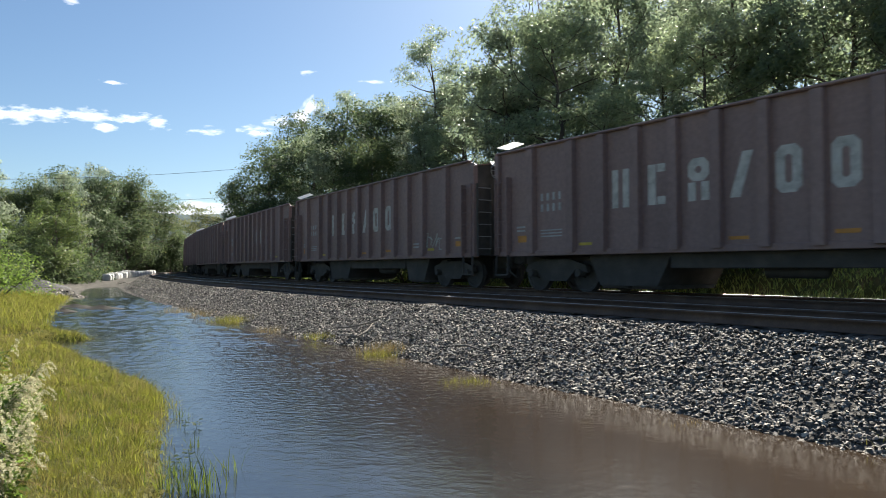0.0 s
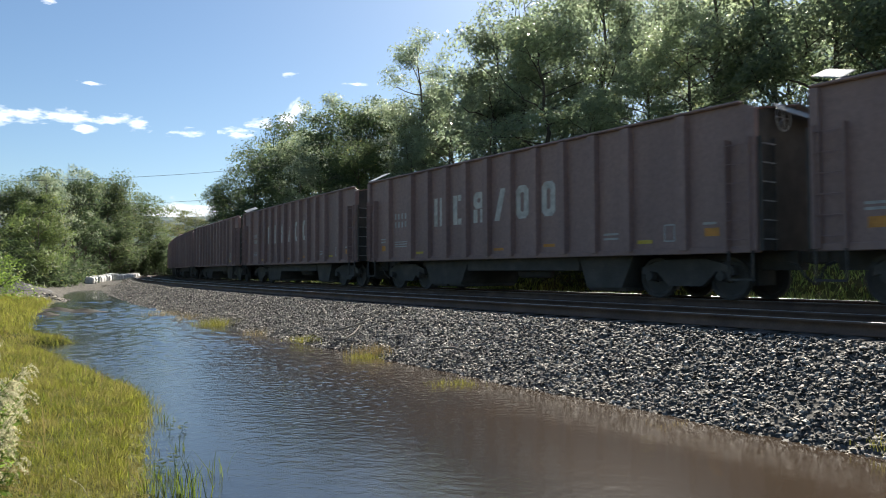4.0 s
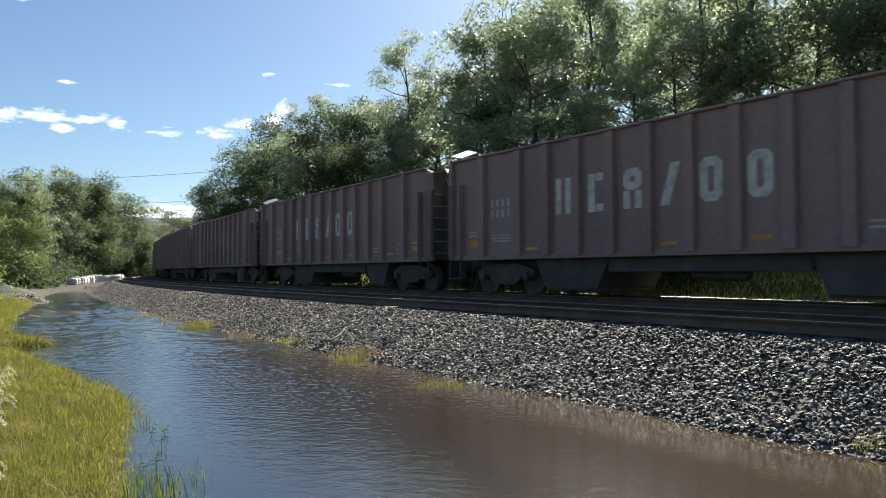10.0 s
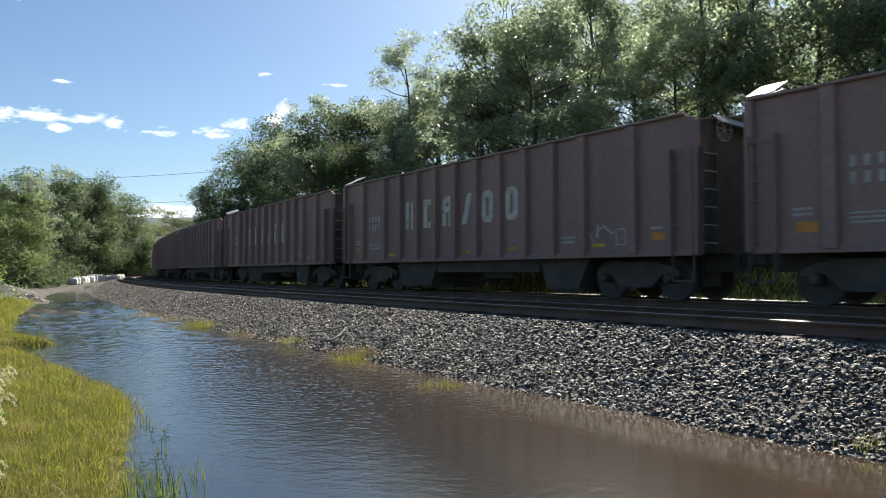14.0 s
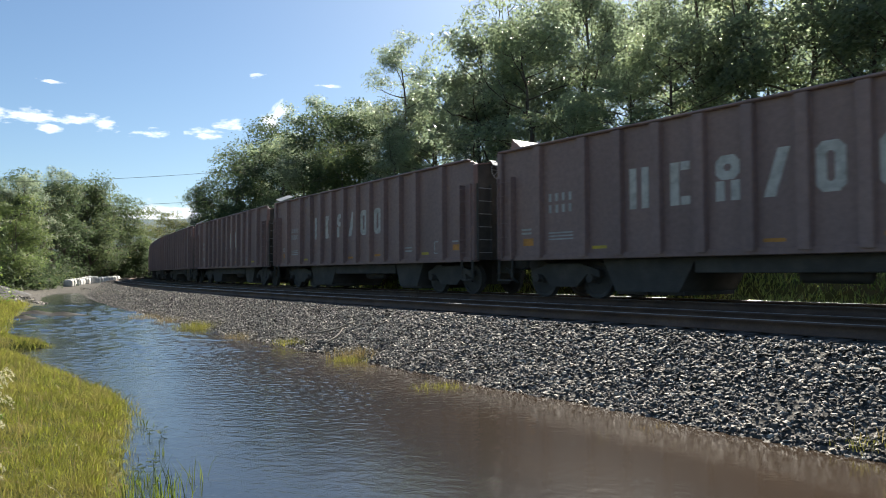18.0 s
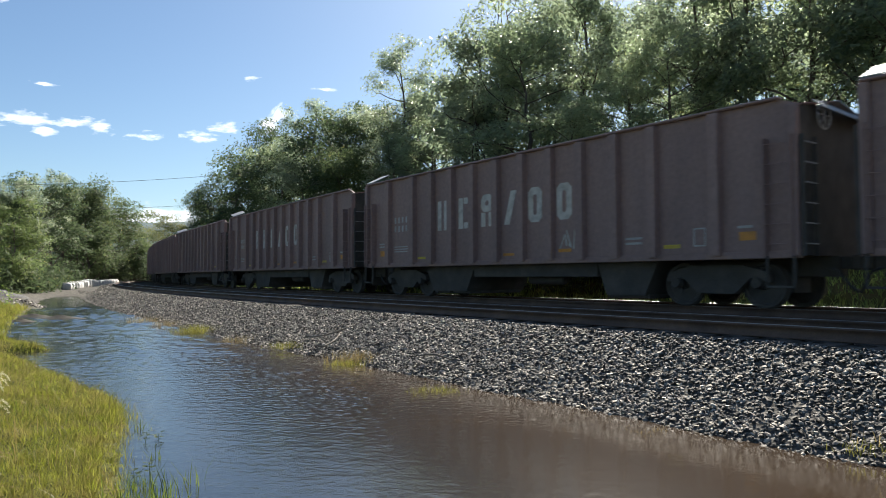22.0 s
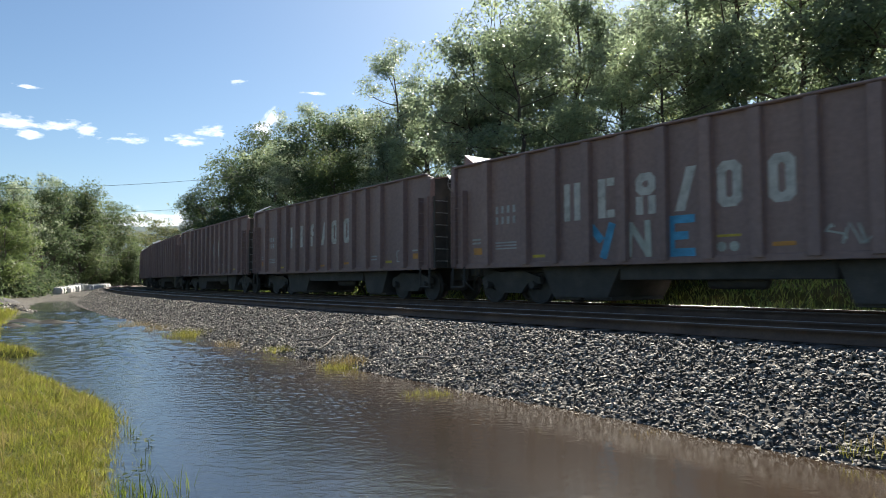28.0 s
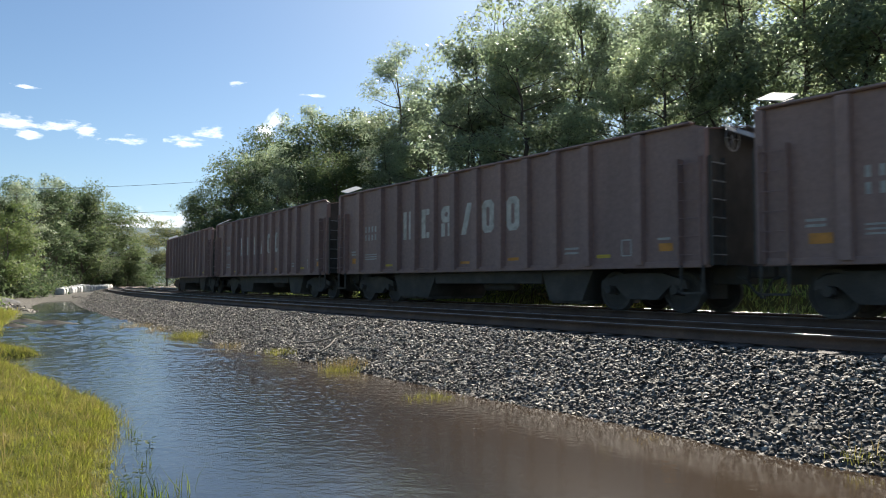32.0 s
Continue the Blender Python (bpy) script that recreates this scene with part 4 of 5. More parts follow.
tagged(new("weed_grass", mesh_from("weed_grass", v, f, M_GRASS_GREEN)), "greener taller grass in patches on the bank", "grass", kind="stuff")
x, y = bank_points(rng, 30000, 16, 34, 8.0)
v, f = blades(rng, x, y, rng.uniform(0.12, 0.32, len(x)), rng.uniform(0.008, 0.018, len(x)), 0.6)
tagged(new("far_bank_grass", mesh_from("far_bank_grass", v, f, M_GRASS)), "tall yellowish grass on the far bank", "grass", kind="stuff")
s = rng.uniform(-15, 70, 45000)
e = rng.uniform(3.0, 13.0, len(s))
a = A0 - s / R_FAR
x, y = CX + (R_FAR - e) * np.cos(a), CY + (R_FAR - e) * np.sin(a)
v, f = blades(rng, x, y, rng.uniform(0.10, 0.34, len(x)) * np.clip((e - 2.4) / 3, 0.3, 1.0), rng.uniform(0.02, 0.05, len(x)), 0.8)
tagged(new("lineside_grass", mesh_from("lineside_grass", v, f, M_GRASS_LINE)), "green grass on the slope behind the train", "grass", kind="stuff")


def reed_clump(x, y, spread_, n, tall, label, mat=M_GRASS_GREEN, seed=0, name="reed_clump"):
    rng = np.random.default_rng(seed)
    px, py = rng.normal(0, spread_, n), rng.normal(0, spread_ * 0.7, n)
    v, f = blades(rng, px, py, rng.uniform(0.5, 1.0, n) * tall, rng.uniform(0.004, 0.009, n), 0.5, np.full(n, -0.06))
    ob = new(name, mesh_from(name, v, f, mat))
    ob.location = (x, y, max(float(height(x, y)), 0.0))
    return tagged(ob, label, "grass", kind="stuff")


for k, (x, y, sp, n, tall) in enumerate(((-2.22, 4.86, 0.10, 60, 0.36), (-2.02, 4.80, 0.08, 34, 0.36), (-2.42, 5.25, 0.07, 30, 0.26), (-1.90, 5.0, 0.07, 8, 0.34), (-2.05, 5.35, 0.08, 7, 0.28), (-2.62, 6.1, 0.07, 12, 0.2), (-3.25, 7.2, 0.06, 18, 0.24))):
    tagged(reed_clump(x, y, sp, n, tall, "green reeds standing in shallow water", seed=40 + k), group="reeds in the water")
for k, (x, y, sp, n, tall, mat) in enumerate(((-1.89, 12.45, 0.18, 150, 0.22, M_TUFT), (-1.75, 12.8, 0.25, 140, 0.34, M_STRAW), (-0.19, 9.6, 0.20, 110, 0.17, M_TUFT), (-3.45, 15.0, 0.26, 130, 0.2, M_TUFT), (-7.36, 19.7, 0.35, 260, 0.40, M_TUFT),
                                              (-5.2, 16.9, 0.3, 90, 0.3, M_STRAW), (-11.0, 24.5, 0.4, 140, 0.35, M_STRAW), (-9.3, 22.6, 0.4, 120, 0.35, M_STRAW), (3.75, 6.05, 0.16, 70, 0.14, M_TUFT), (4.05, 5.9, 0.15, 50, 0.13, M_STRAW), (4.35, 5.75, 0.28, 170, 0.2, M_STRAW), (4.7, 5.6, 0.3, 150, 0.22, M_TUFT), (2.1, 7.15, 0.15, 40, 0.12, M_STRAW))):
    tagged(reed_clump(x, y, sp, int(n * 2.2), tall * 0.9, "yellowish grass tuft at the foot of the gravel slope" if mat is M_TUFT else "dry brown grass tuft on the gravel", mat, 60 + k, "grass_tuft"), group="grass tufts on the gravel")


def flowering_weed(x, y, tall, seed):
    """Arching stems with narrow leaves and fluffy off-white flower spikes."""
    rng = np.random.default_rng(seed)
    weed = new("flowering_weed")
    weed.location = (x, y, float(height(x, y)) - 0.03)
    for k in range(9):
        a = rng.uniform(0, 2 * np.pi)
        high, d = tall * rng.uniform(0.6, 0.9), np.array([math.cos(a), math.sin(a), 0.0])
        p = [d * (0.03 + 0.014 * j + 0.0008 * j ** 3 * tall) + np.array([0, 0, high * (j / 6) * (1.25 - 0.25 * j / 6)]) for j in range(7)]
        pa = np.array(p)
        stem = part("stem", tube(bmesh.new(), p, [0.006, 0.005, 0.005, 0.004, 0.003, 0.003, 0.002], 4), M_GRASS_GREEN, weed)
        # fluffy side sprays arch out from the upper stem and hang down
        clouds = []
        for u0 in np.linspace(0.58, 1.0, 7):
            root = np.array([np.interp(u0 * 6, range(7), pa[:, j]) for j in range(3)])
            b = a + rng.uniform(-1.3, 1.3)
            u = rng.random(46)[:, None]
            run = rng.uniform(0.05, 0.10)
            clouds.append(root + np.array([math.cos(b), math.sin(b), 0.0]) * u * run + np.array([0, 0, 1.0]) * (0.25 * u - 1.05 * u ** 2) * run + rng.normal(0, 0.0075, (46, 3)) * (1.1 - 0.6 * u))
        v, f = leaf_quads(np.concatenate(clouds), 0.017, 0.010, rng, 0.2)
        tagged(part("flower_spike", mesh_from("flower_spike", v, f, M_FLOWER), M_FLOWER, stem, "fluffy off-white flower spike"), kind="stuff")
        u = rng.uniform(0.05, 0.85, 55)
        v, f = leaf_quads(np.stack([np.interp(u * 6, range(7), pa[:, j]) for j in range(3)], -1) + rng.normal(0, 0.04, (55, 3)), 0.09, 0.024, rng, 0.4, 0.4)
        tagged(part("foliage", mesh_from("foliage", v, f, M_LEAF_BRIGHT), M_LEAF_BRIGHT, stem), kind="stuff")
    return tagged(weed, "tall weed with off-white flower spikes on the bank", "wild plant", "flowering weeds on the bank")


for k, (x, y, tall) in enumerate(((-3.04, 4.15, 0.74), (-3.28, 4.6, 0.8), (-3.55, 4.9, 0.85), (-2.98, 3.95, 0.60), (-4.2, 5.5, 0.95), (-3.3, 4.3, 0.95), (-2.86, 3.9, 0.42))):
    flowering_weed(x, y, tall, 80 + k)


def water_weed(x, y, tall, seed):
    """A short forked stem with a few broad dark leaves, standing in the shallows."""
    rng = random.Random(seed)
    weed = new("water_weed")
    weed.location = (x, y, -0.06)
    tip = Vector((rng.uniform(-0.02, 0.03), 0.0, tall + 0.06))
    part("stem", tube(bmesh.new(), [(0, 0, 0), tip * 0.5 + Vector((0.006, 0, 0)), tip], [0.003, 0.0025, 0.0015], 5), M_GRASS_GREEN, weed)
    for k in range(9):
        at = tip * (0.5 + 0.5 * k / 8)
        turn, lift, long = 2.4 * k + rng.uniform(-0.4, 0.4), rng.uniform(0.1, 0.6), rng.uniform(0.030, 0.050)
        out, side = Vector((math.cos(turn), math.sin(turn), lift)), Vector((-math.sin(turn), math.cos(turn), 0))
        bm = bmesh.new()
        left, mid, right = [], [], []
        for j in range(5):
            u = j / 4
            c = at + out * long * (0.3 + u) - Vector((0, 0, 0.010 * u * u))
            half = side * (0.42 * long * math.sin(math.pi * min(u * 0.9 + 0.08, 1.0)) + 0.0006)
            left.append(bm.verts.new(c - half + Vector((0, 0, 0.003))))
            mid.append(bm.verts.new(c))
            right.append(bm.verts.new(c + half + Vector((0, 0, 0.003))))
        for j in range(4):
            bm.faces.new((left[j], mid[j], mid[j + 1], left[j + 1]))
            bm.faces.new((mid[j], right[j], right[j + 1], mid[j + 1]))
        part("leaf", bm, M_LEAF_DEEP, weed)
    return tagged(weed, "small broad-leaved dark green weed standing in the shallows", "wild plant", "water weeds by the bank")


for k, (x, y, tall) in enumerate(((-3.0, 6.7, 0.10), (-2.9, 6.75, 0.07), (-2.42, 5.5, 0.13), (-2.52, 5.45, 0.08))):
    water_weed(x, y, tall, 170 + k)


def foxtail(x, y, tall, seed):
    """A tuft of thin stalks, each bowed over by a tan seed plume."""
    rng = np.random.default_rng(seed)
    tuft = new("foxtail_grass")
    tuft.location = (x, y, float(height(x, y)) - 0.02)
    for k in range(5):
        a = rng.uniform(0, 2 * np.pi)
        high = tall * rng.uniform(0.75, 1.1)
        d = np.array([math.cos(a), math.sin(a), 0.0])
        p = [d * (0.02 + 0.012 * j + 0.030 * max(j - 3, 0) ** 2) + np.array([0, 0, high * min(j / 4, 1.0) - 0.02 * max(j - 4, 0) ** 2]) for j in range(7)]
        pa = np.array(p)
        stem = part("stalk", tube(bmesh.new(), p, [0.0025, 0.0022, 0.002, 0.0018, 0.0015, 0.0012, 0.001], 4), M_STRAW, tuft)
        u = rng.uniform(4.2, 6.0, 110)
        v, f = leaf_quads(np.stack([np.interp(u, range(7), pa[:, j]) for j in range(3)], -1) + rng.normal(0, 0.005, (110, 3)), 0.020, 0.004, rng, 0.2)
        tagged(part("seed_plume", mesh_from("seed_plume", v, f, M_PLUME), M_PLUME, stem, "bowed tan seed plume"), kind="stuff")
    return tagged(tuft, "foxtail grass with bowed tan seed plumes", "wild plant", "foxtail grass on the bank")


for k, (x, y, tall) in enumerate(((-2.98, 4.02, 0.30), (-3.14, 4.25, 0.36), (-2.84, 3.82, 0.26))):
    foxtail(x, y, tall, 140 + k)


def stick(x, y, z, length, rz, seed):
    rng = np.random.default_rng(seed)
    bm = tube(bmesh.new(), limb_path((-length / 2, 0, 0), (1, 0, 0.02), length, rng, 5, 0.0), [0.022, 0.022, 0.02, 0.018, 0.014, 0.01], 6)
    ob = part("stick", bm, M_DEADWOOD, None, smooth=True)
    ob.matrix_basis = pose(x, y, z, 0, 4, rz)
    return tagged(ob, "grey driftwood stick on the gravel slope", "stick", "sticks on the gravel")


stick(-2.55, 14.3, 0.30, 1.1, -20, 1)
stick(-2.3, 13.9, 0.2, 0.9, 25, 2)
stick(-0.2, 11.0, 0.35, 0.5, 30, 3)

# ---------------------------------------------------------------- the yard: bulk bags, gravel heap
def bulk_bag(x, y, size, tall, rz, seed):
    rng = np.random.default_rng(seed)
    bag = new("bulk_bag")
    bm = boxed(-size / 2, size / 2, -size / 2, size / 2, 0, tall)
    bmesh.ops.subdivide_edges(bm, edges=bm.edges, cuts=3, use_grid_fill=True)
    for v in bm.verts:
        c = v.co
        bulge = 1 + 0.10 * math.sin(math.pi * c.z / tall)
        c.x, c.y = c.x * bulge + rng.normal(0, 0.012), c.y * bulge + rng.normal(0, 0.012)
        if c.z > tall * 0.9:
            c.z -= 0.10 * (abs(c.x) + abs(c.y)) / size + rng.normal(0, 0.02)
    part("sack", bm, M_BAG, bag, smooth=True)
    for k in range(4):
        sx, sy = (1, 1, -1, -1)[k] * size * 0.42, (1, -1, 1, -1)[k] * size * 0.42
        part("loop", tube(bmesh.new(), [(sx, sy, tall * 0.86), (sx * 0.92, sy * 0.92, tall * 1.06), (sx * 0.7, sy * 0.9, tall * 0.92)], [0.02, 0.02, 0.02], 5), M_BAG, bag)
    bag.matrix_basis = pose(x, y, float(height(x, y)) - 0.01, 0, 0, rz)
    return tagged(bag, "white woven bulk bag standing on the gravel yard", "bulk bag", "row of white bulk bags")


bag_rng = random.Random(4)
for k in range(17):
    u = k / 16
    x, y = polar(-29.5 + 3.0 * u + (0.12 if k > 7 else 0), 80 + 36 * u)
    tall = 1.05 if k in (7, 8) else bag_rng.uniform(0.72, 0.85) + 0.2 * u
    bulk_bag(x, y, bag_rng.uniform(0.75, 0.85) + 0.2 * u, tall, bag_rng.uniform(-12, 12) + 20, 100 + k)


def heap(x, y, rx, ry, tall, seed, name, mat, words, kind_of):
    rng = np.random.default_rng(seed)
    nr, na = 10, 28
    v = [(0, 0, tall)]
    for i in range(1, nr + 1):
        for j in range(na):
            a, r = 2 * np.pi * j / na, i / nr
            v.append((rx * r * math.cos(a), ry * r * math.sin(a), tall * (1 - r) ** 1.15 * rng.uniform(0.9, 1.1) - (0.1 if i == nr else 0)))
    f = [(0, 1 + j, 1 + (j + 1) % na, 1 + (j + 1) % na) for j in range(na)]
    q = [(1 + (i - 1) * na + j, 1 + i * na + j, 1 + i * na + (j + 1) % na, 1 + (i - 1) * na + (j + 1) % na) for i in range(1, nr) for j in range(na)]
    bm = bmesh.new()
    vs = [bm.verts.new(p) for p in v]
    for a, b, c, _ in f:
        bm.faces.new((vs[a], vs[b], vs[c]))
    for a in q:
        bm.faces.new([vs[i] for i in a])
    ob = part(name, bm, mat, None, smooth=True)
    ob.location = (x, y, max(float(height(x, y)), -0.02))
    return tagged(ob, words, kind_of)


M_GREYGRAVEL = rough_surface("dark_grey_gravel", (0.04, 0.04, 0.039), (0.075, 0.072, 0.07), (0.14, 0.135, 0.13), 6, 22, 0.9, 0.9, dist=0.06)
x, y = polar(-34.0, 54)
heap(x, y, 2.2, 1.5, 0.65, 7, "gravel_heap", M_GREYGRAVEL, "low heap of dark grey gravel at the yard's edge", "gravel heap")
M_MUD = rough_surface("wet_brown_mud", (0.016, 0.014, 0.010), (0.026, 0.022, 0.015), (0.040, 0.033, 0.022), 5, 30, 0.9, 0.5)
for az, dist, long, seed in ((-31.6, 32.4, 1.1, 8), (-29.9, 30.6, 1.2, 9), (-32.4, 29.2, 0.7, 10)):
    x, y = polar(az, dist)
    heap(x, y, long, 0.34, 0.16, seed, "mud_bar", M_MUD, "low dark mud bar breaking the water surface", "mud bar")
rng = np.random.default_rng(77)
n = 260
shore_stones = new("shore_stones", scatter_stones("shore_stones", rng, 42.2 + rng.normal(0, 1.3, n), 6.3 + rng.normal(0, 0.7, n), rng.uniform(0.10, 0.26, n), R_NEAR))
tagged(shore_stones, "loose pale stones at the pond's far end", "gravel", kind="stuff")

# ---------------------------------------------------------------- cables, hill, clouds
def cable(a, b, sag, name="overhead_cable"):
    bm = bmesh.new()
    pts = [Vector(a).lerp(Vector(b), k / 24) - Vector((0, 0, sag * (1 - (2 * k / 24 - 1) ** 2))) for k in range(25)]
    tube(bm, pts, [0.018] * 25, 5)
    return tagged(part(name, bm, M_CABLE, None), "thin black overhead cable between the trees", "cable", "overhead cables")


def sky_point(az, el, d):
    return (*polar(az, d), 1.61 + d * math.tan(radians(el)))


cable(sky_point(-41, 6.0, 72), sky_point(-15.5, 8.6, 74), 0.55)
cable(sky_point(-33, 4.9, 82), sky_point(-17.5, 6.1, 80), 0.35)

hn = 90
ha = np.linspace(-75, 50, hn)
hv = []
for k, a in enumerate(ha):
    el = 4.9 + 0.7 * math.sin(a * 0.13 + 1.0) + 0.25 * math.sin(a * 0.55) + 0.05 * math.sin(a * 2.3) - 0.05 * (a + 22)
    el = max(el, 1.5)
    for d, f in ((2600, 1.0), (2200, 0.55), (1900, 0.0)):
        X, Y = polar(a, d)
        hv.append((X, Y, d * math.tan(radians(el)) * f - (2 if f == 0 else 0)))
hi = np.arange(hn * 3).reshape(hn, 3)
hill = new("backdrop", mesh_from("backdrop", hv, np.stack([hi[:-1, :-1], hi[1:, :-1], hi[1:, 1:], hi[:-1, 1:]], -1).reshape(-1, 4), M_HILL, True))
tagged(hill, "wooded ridge on the horizon, coloured blue-green by painted haze", "hill", kind="structure")

CLOUDS = []
# azimuth, elevation, width, height, tilt and how far it drifts, all in degrees
for az, el, w, h, tilt, drift in (
        (-36.0, 11.7, 9.0, 1.6, 4, 2.1), (-33.2, 11.9, 5.0, 1.1, 3, 2.1), (-31.0, 12.2, 5.4, 1.35, 2, 2.1), (-29.7, 11.4, 2.4, 1.0, 0, 2.1), (-27.6, 12.2, 3.4, 1.1, 2, 2.1), (-25.9, 12.0, 2.2, 1.5, 8, 2.1),
        (-22.6, 11.6, 3.2, 1.0, 0, 2.9), (-18.5, 11.8, 3.4, 1.2, 0, 2.6), (-17.0, 12.3, 2.8, 1.3, 12, 2.5),
        (-15.0, 12.4, 2.3, 2.9, 0, 0.0), (-14.2, 13.6, 2.4, 1.6, 50, 0.0), (-14.7, 16.4, 2.3, 0.5, 8, 2.8), (-29.3, 14.9, 2.2, 0.42, 0, 2.9), (-9.0, 15.9, 3.0, 0.4, 0, 2.0), (-32.0, 20.6, 1.6, 0.7, 0, 2.9), (-35.6, 20.4, 1.8, 0.8, 0, 2.9),
        (-25.2, 4.9, 5.0, 1.9, 0, 0.6), (-22.8, 5.2, 5.5, 2.2, 0, 0.6), (-20.6, 5.1, 4.6, 1.9, 0, 0.6), (-23.0, 4.4, 10.0, 1.8, 0, 0.6)):
    d = 3000
    W, H = d * radians(w) / 2, d * radians(h) / 2
    el *= 0.935 if az < -17 else 0.965
    cloud = new("cloud", mesh_from("cloud", [(-W, 0, -H), (W, 0, -H), (W, 0, H), (-W, 0, H)], [(0, 1, 2, 3)], M_CLOUD))
    tagged(cloud, "small white cloud in the blue sky", "cloud", "clouds")
    CLOUDS.append((cloud, az, el, d + 4 * len(CLOUDS), tilt, drift))

# ---------------------------------------------------------------- the train
def gondola(variant):
    """A long high-sided gondola; x towards the front, the side with the lettering at negative y, z from the rail."""
    car = new("gondola_car")
    E = 7.62
    low = 7.3
    for sy in (-1, 1):
        y0, y1 = sorted((sy * 1.45, sy * 1.41))
        side = prism([(-E, 1.02), (E, 1.02), (E, 3.78), (low, 3.90), (-E, 3.90)], y0, y1)
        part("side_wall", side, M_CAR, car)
        for k, x in enumerate((-6.12, -4.65, -3.63, -2.61, -1.59, -0.57, 0.45, 1.47, 2.49, 3.51, 4.53, 6.0)):
            w = 0.12
            o, i = sy * 1.61, sy * 1.45
            rib = bmesh.new()
            pts = [(x - w, i), (x - w * 0.93, o), (x + w * 0.93, o), (x + w, i)]
            for z in (1.04, 3.87):
                for px, py in pts:
                    rib.verts.new((px, py, z))
            rib.verts.ensure_lookup_table()
            for q in ((0, 1, 5, 4), (1, 2, 6, 5), (2, 3, 7, 6), (0, 3, 2, 1), (4, 5, 6, 7)):
                rib.faces.new([rib.verts[j] for j in q])
            bmesh.ops.recalc_face_normals(rib, faces=rib.faces)
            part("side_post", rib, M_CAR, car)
        for x in (-E + 0.07, E - 0.07):
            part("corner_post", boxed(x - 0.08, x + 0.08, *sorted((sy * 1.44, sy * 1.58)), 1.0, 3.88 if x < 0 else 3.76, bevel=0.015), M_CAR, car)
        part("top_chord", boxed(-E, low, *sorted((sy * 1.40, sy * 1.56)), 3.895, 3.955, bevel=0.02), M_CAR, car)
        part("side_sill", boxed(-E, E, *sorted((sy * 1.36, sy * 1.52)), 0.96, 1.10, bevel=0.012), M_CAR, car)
    # ends: gabled end walls with sloping cover sheets
    gable = [(-1.45, 1.02), (1.45, 1.02), (1.45, 3.90), (0, 4.40), (-1.45, 3.90)]
    # end walls take the dark undergear steel, imitating the shade between cars
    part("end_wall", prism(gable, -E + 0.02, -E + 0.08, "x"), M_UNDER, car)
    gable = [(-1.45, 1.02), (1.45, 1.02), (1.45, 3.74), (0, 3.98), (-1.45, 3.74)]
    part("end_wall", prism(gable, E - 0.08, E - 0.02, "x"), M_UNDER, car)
    def sheet(corners):
        """A thin cover sheet over four corners."""
        bm = bmesh.new()
        t = [bm.verts.new((x, y, z + h)) for h in (0, 0.02) for x, y, z in corners]
        for f in ((0, 1, 2, 3), (7, 6, 5, 4), (0, 4, 5, 1), (1, 5, 6, 2), (2, 6, 7, 3), (3, 7, 4, 0)):
            bm.faces.new([t[i] for i in f])
        bmesh.ops.recalc_face_normals(bm, faces=bm.faces)
        part("cover_sheet", bm, M_SHEET, car, "shiny sloping sheet-metal cover")
    if variant == 0:
        sheet([(-E + 0.02, -1.52, 3.97), (-7.12, -1.52, 3.97), (-7.12, -0.85, 4.29), (-E + 0.02, -0.85, 4.29)])
        sheet([(7.1, 0.02, 4.02), (E + 0.08, 0.02, 4.02), (E + 0.08, 1.5, 3.74), (7.1, 1.5, 3.74)])
    elif variant == 1:
        for sy in (-1, 1):
            part("end_hood", prism([(-E + 0.02, 3.92), (-6.95, 3.92), (-E + 0.10, 4.34)], *sorted((sy * 1.0, sy * 1.10))), M_CAR, car)
        part("end_hood", prism([(-E + 0.02, 4.30), (-E + 0.10, 4.34), (-6.97, 3.97), (-7.02, 3.93)], -1.0, 1.0), M_CAR, car, "dark raised hood over the car's end")
        sheet([(7.2, 0.02, 4.04), (E + 0.14, 0.02, 4.01), (E + 0.14, 1.5, 3.72), (7.2, 1.5, 3.76)])
    else:
        sheet([(-E + 0.02, -1.50, 4.10), (-7.10, -1.50, 3.97), (-7.12, -0.85, 4.22), (-E + 0.02, -0.85, 4.35)])
        sheet([(7.3, 0.25, 3.98), (E + 0.06, 0.02, 4.02), (E + 0.06, 1.5, 3.74), (7.3, 1.5, 3.74)])
    hood = bmesh.new()
    v = [hood.verts.new(c) for h in (0, 0.02) for c in ((7.08, -1.40, 3.77 + h), (E + 0.05, -1.40, 3.76 + h), (E + 0.05, 0.0, 4.0 + h), (7.08, 0.0, 4.01 + h))]
    for f in ((0, 1, 2, 3), (7, 6, 5, 4), (0, 4, 5, 1), (1, 5, 6, 2), (2, 6, 7, 3), (3, 7, 4, 0)):
        hood.faces.new([v[i] for i in f])
    bmesh.ops.recalc_face_normals(hood, faces=hood.faces)
    part("end_hood", hood, M_CAR, car)
    sheet([(E + 0.22, -1.0, 3.73), (E + 0.22, 1.3, 3.66), (E + 0.06, 1.3, 3.82), (E + 0.06, -1.0, 3.89)])
    part("floor", boxed(-E + 0.1, E - 0.1, -1.40, 1.40, 1.02, 1.10), M_INNER, car)
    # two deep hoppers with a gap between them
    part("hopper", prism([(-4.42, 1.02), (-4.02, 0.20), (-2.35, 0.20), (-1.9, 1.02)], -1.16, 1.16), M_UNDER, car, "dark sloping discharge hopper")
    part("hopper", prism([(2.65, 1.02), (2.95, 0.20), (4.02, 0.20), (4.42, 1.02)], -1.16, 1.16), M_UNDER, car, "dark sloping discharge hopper")
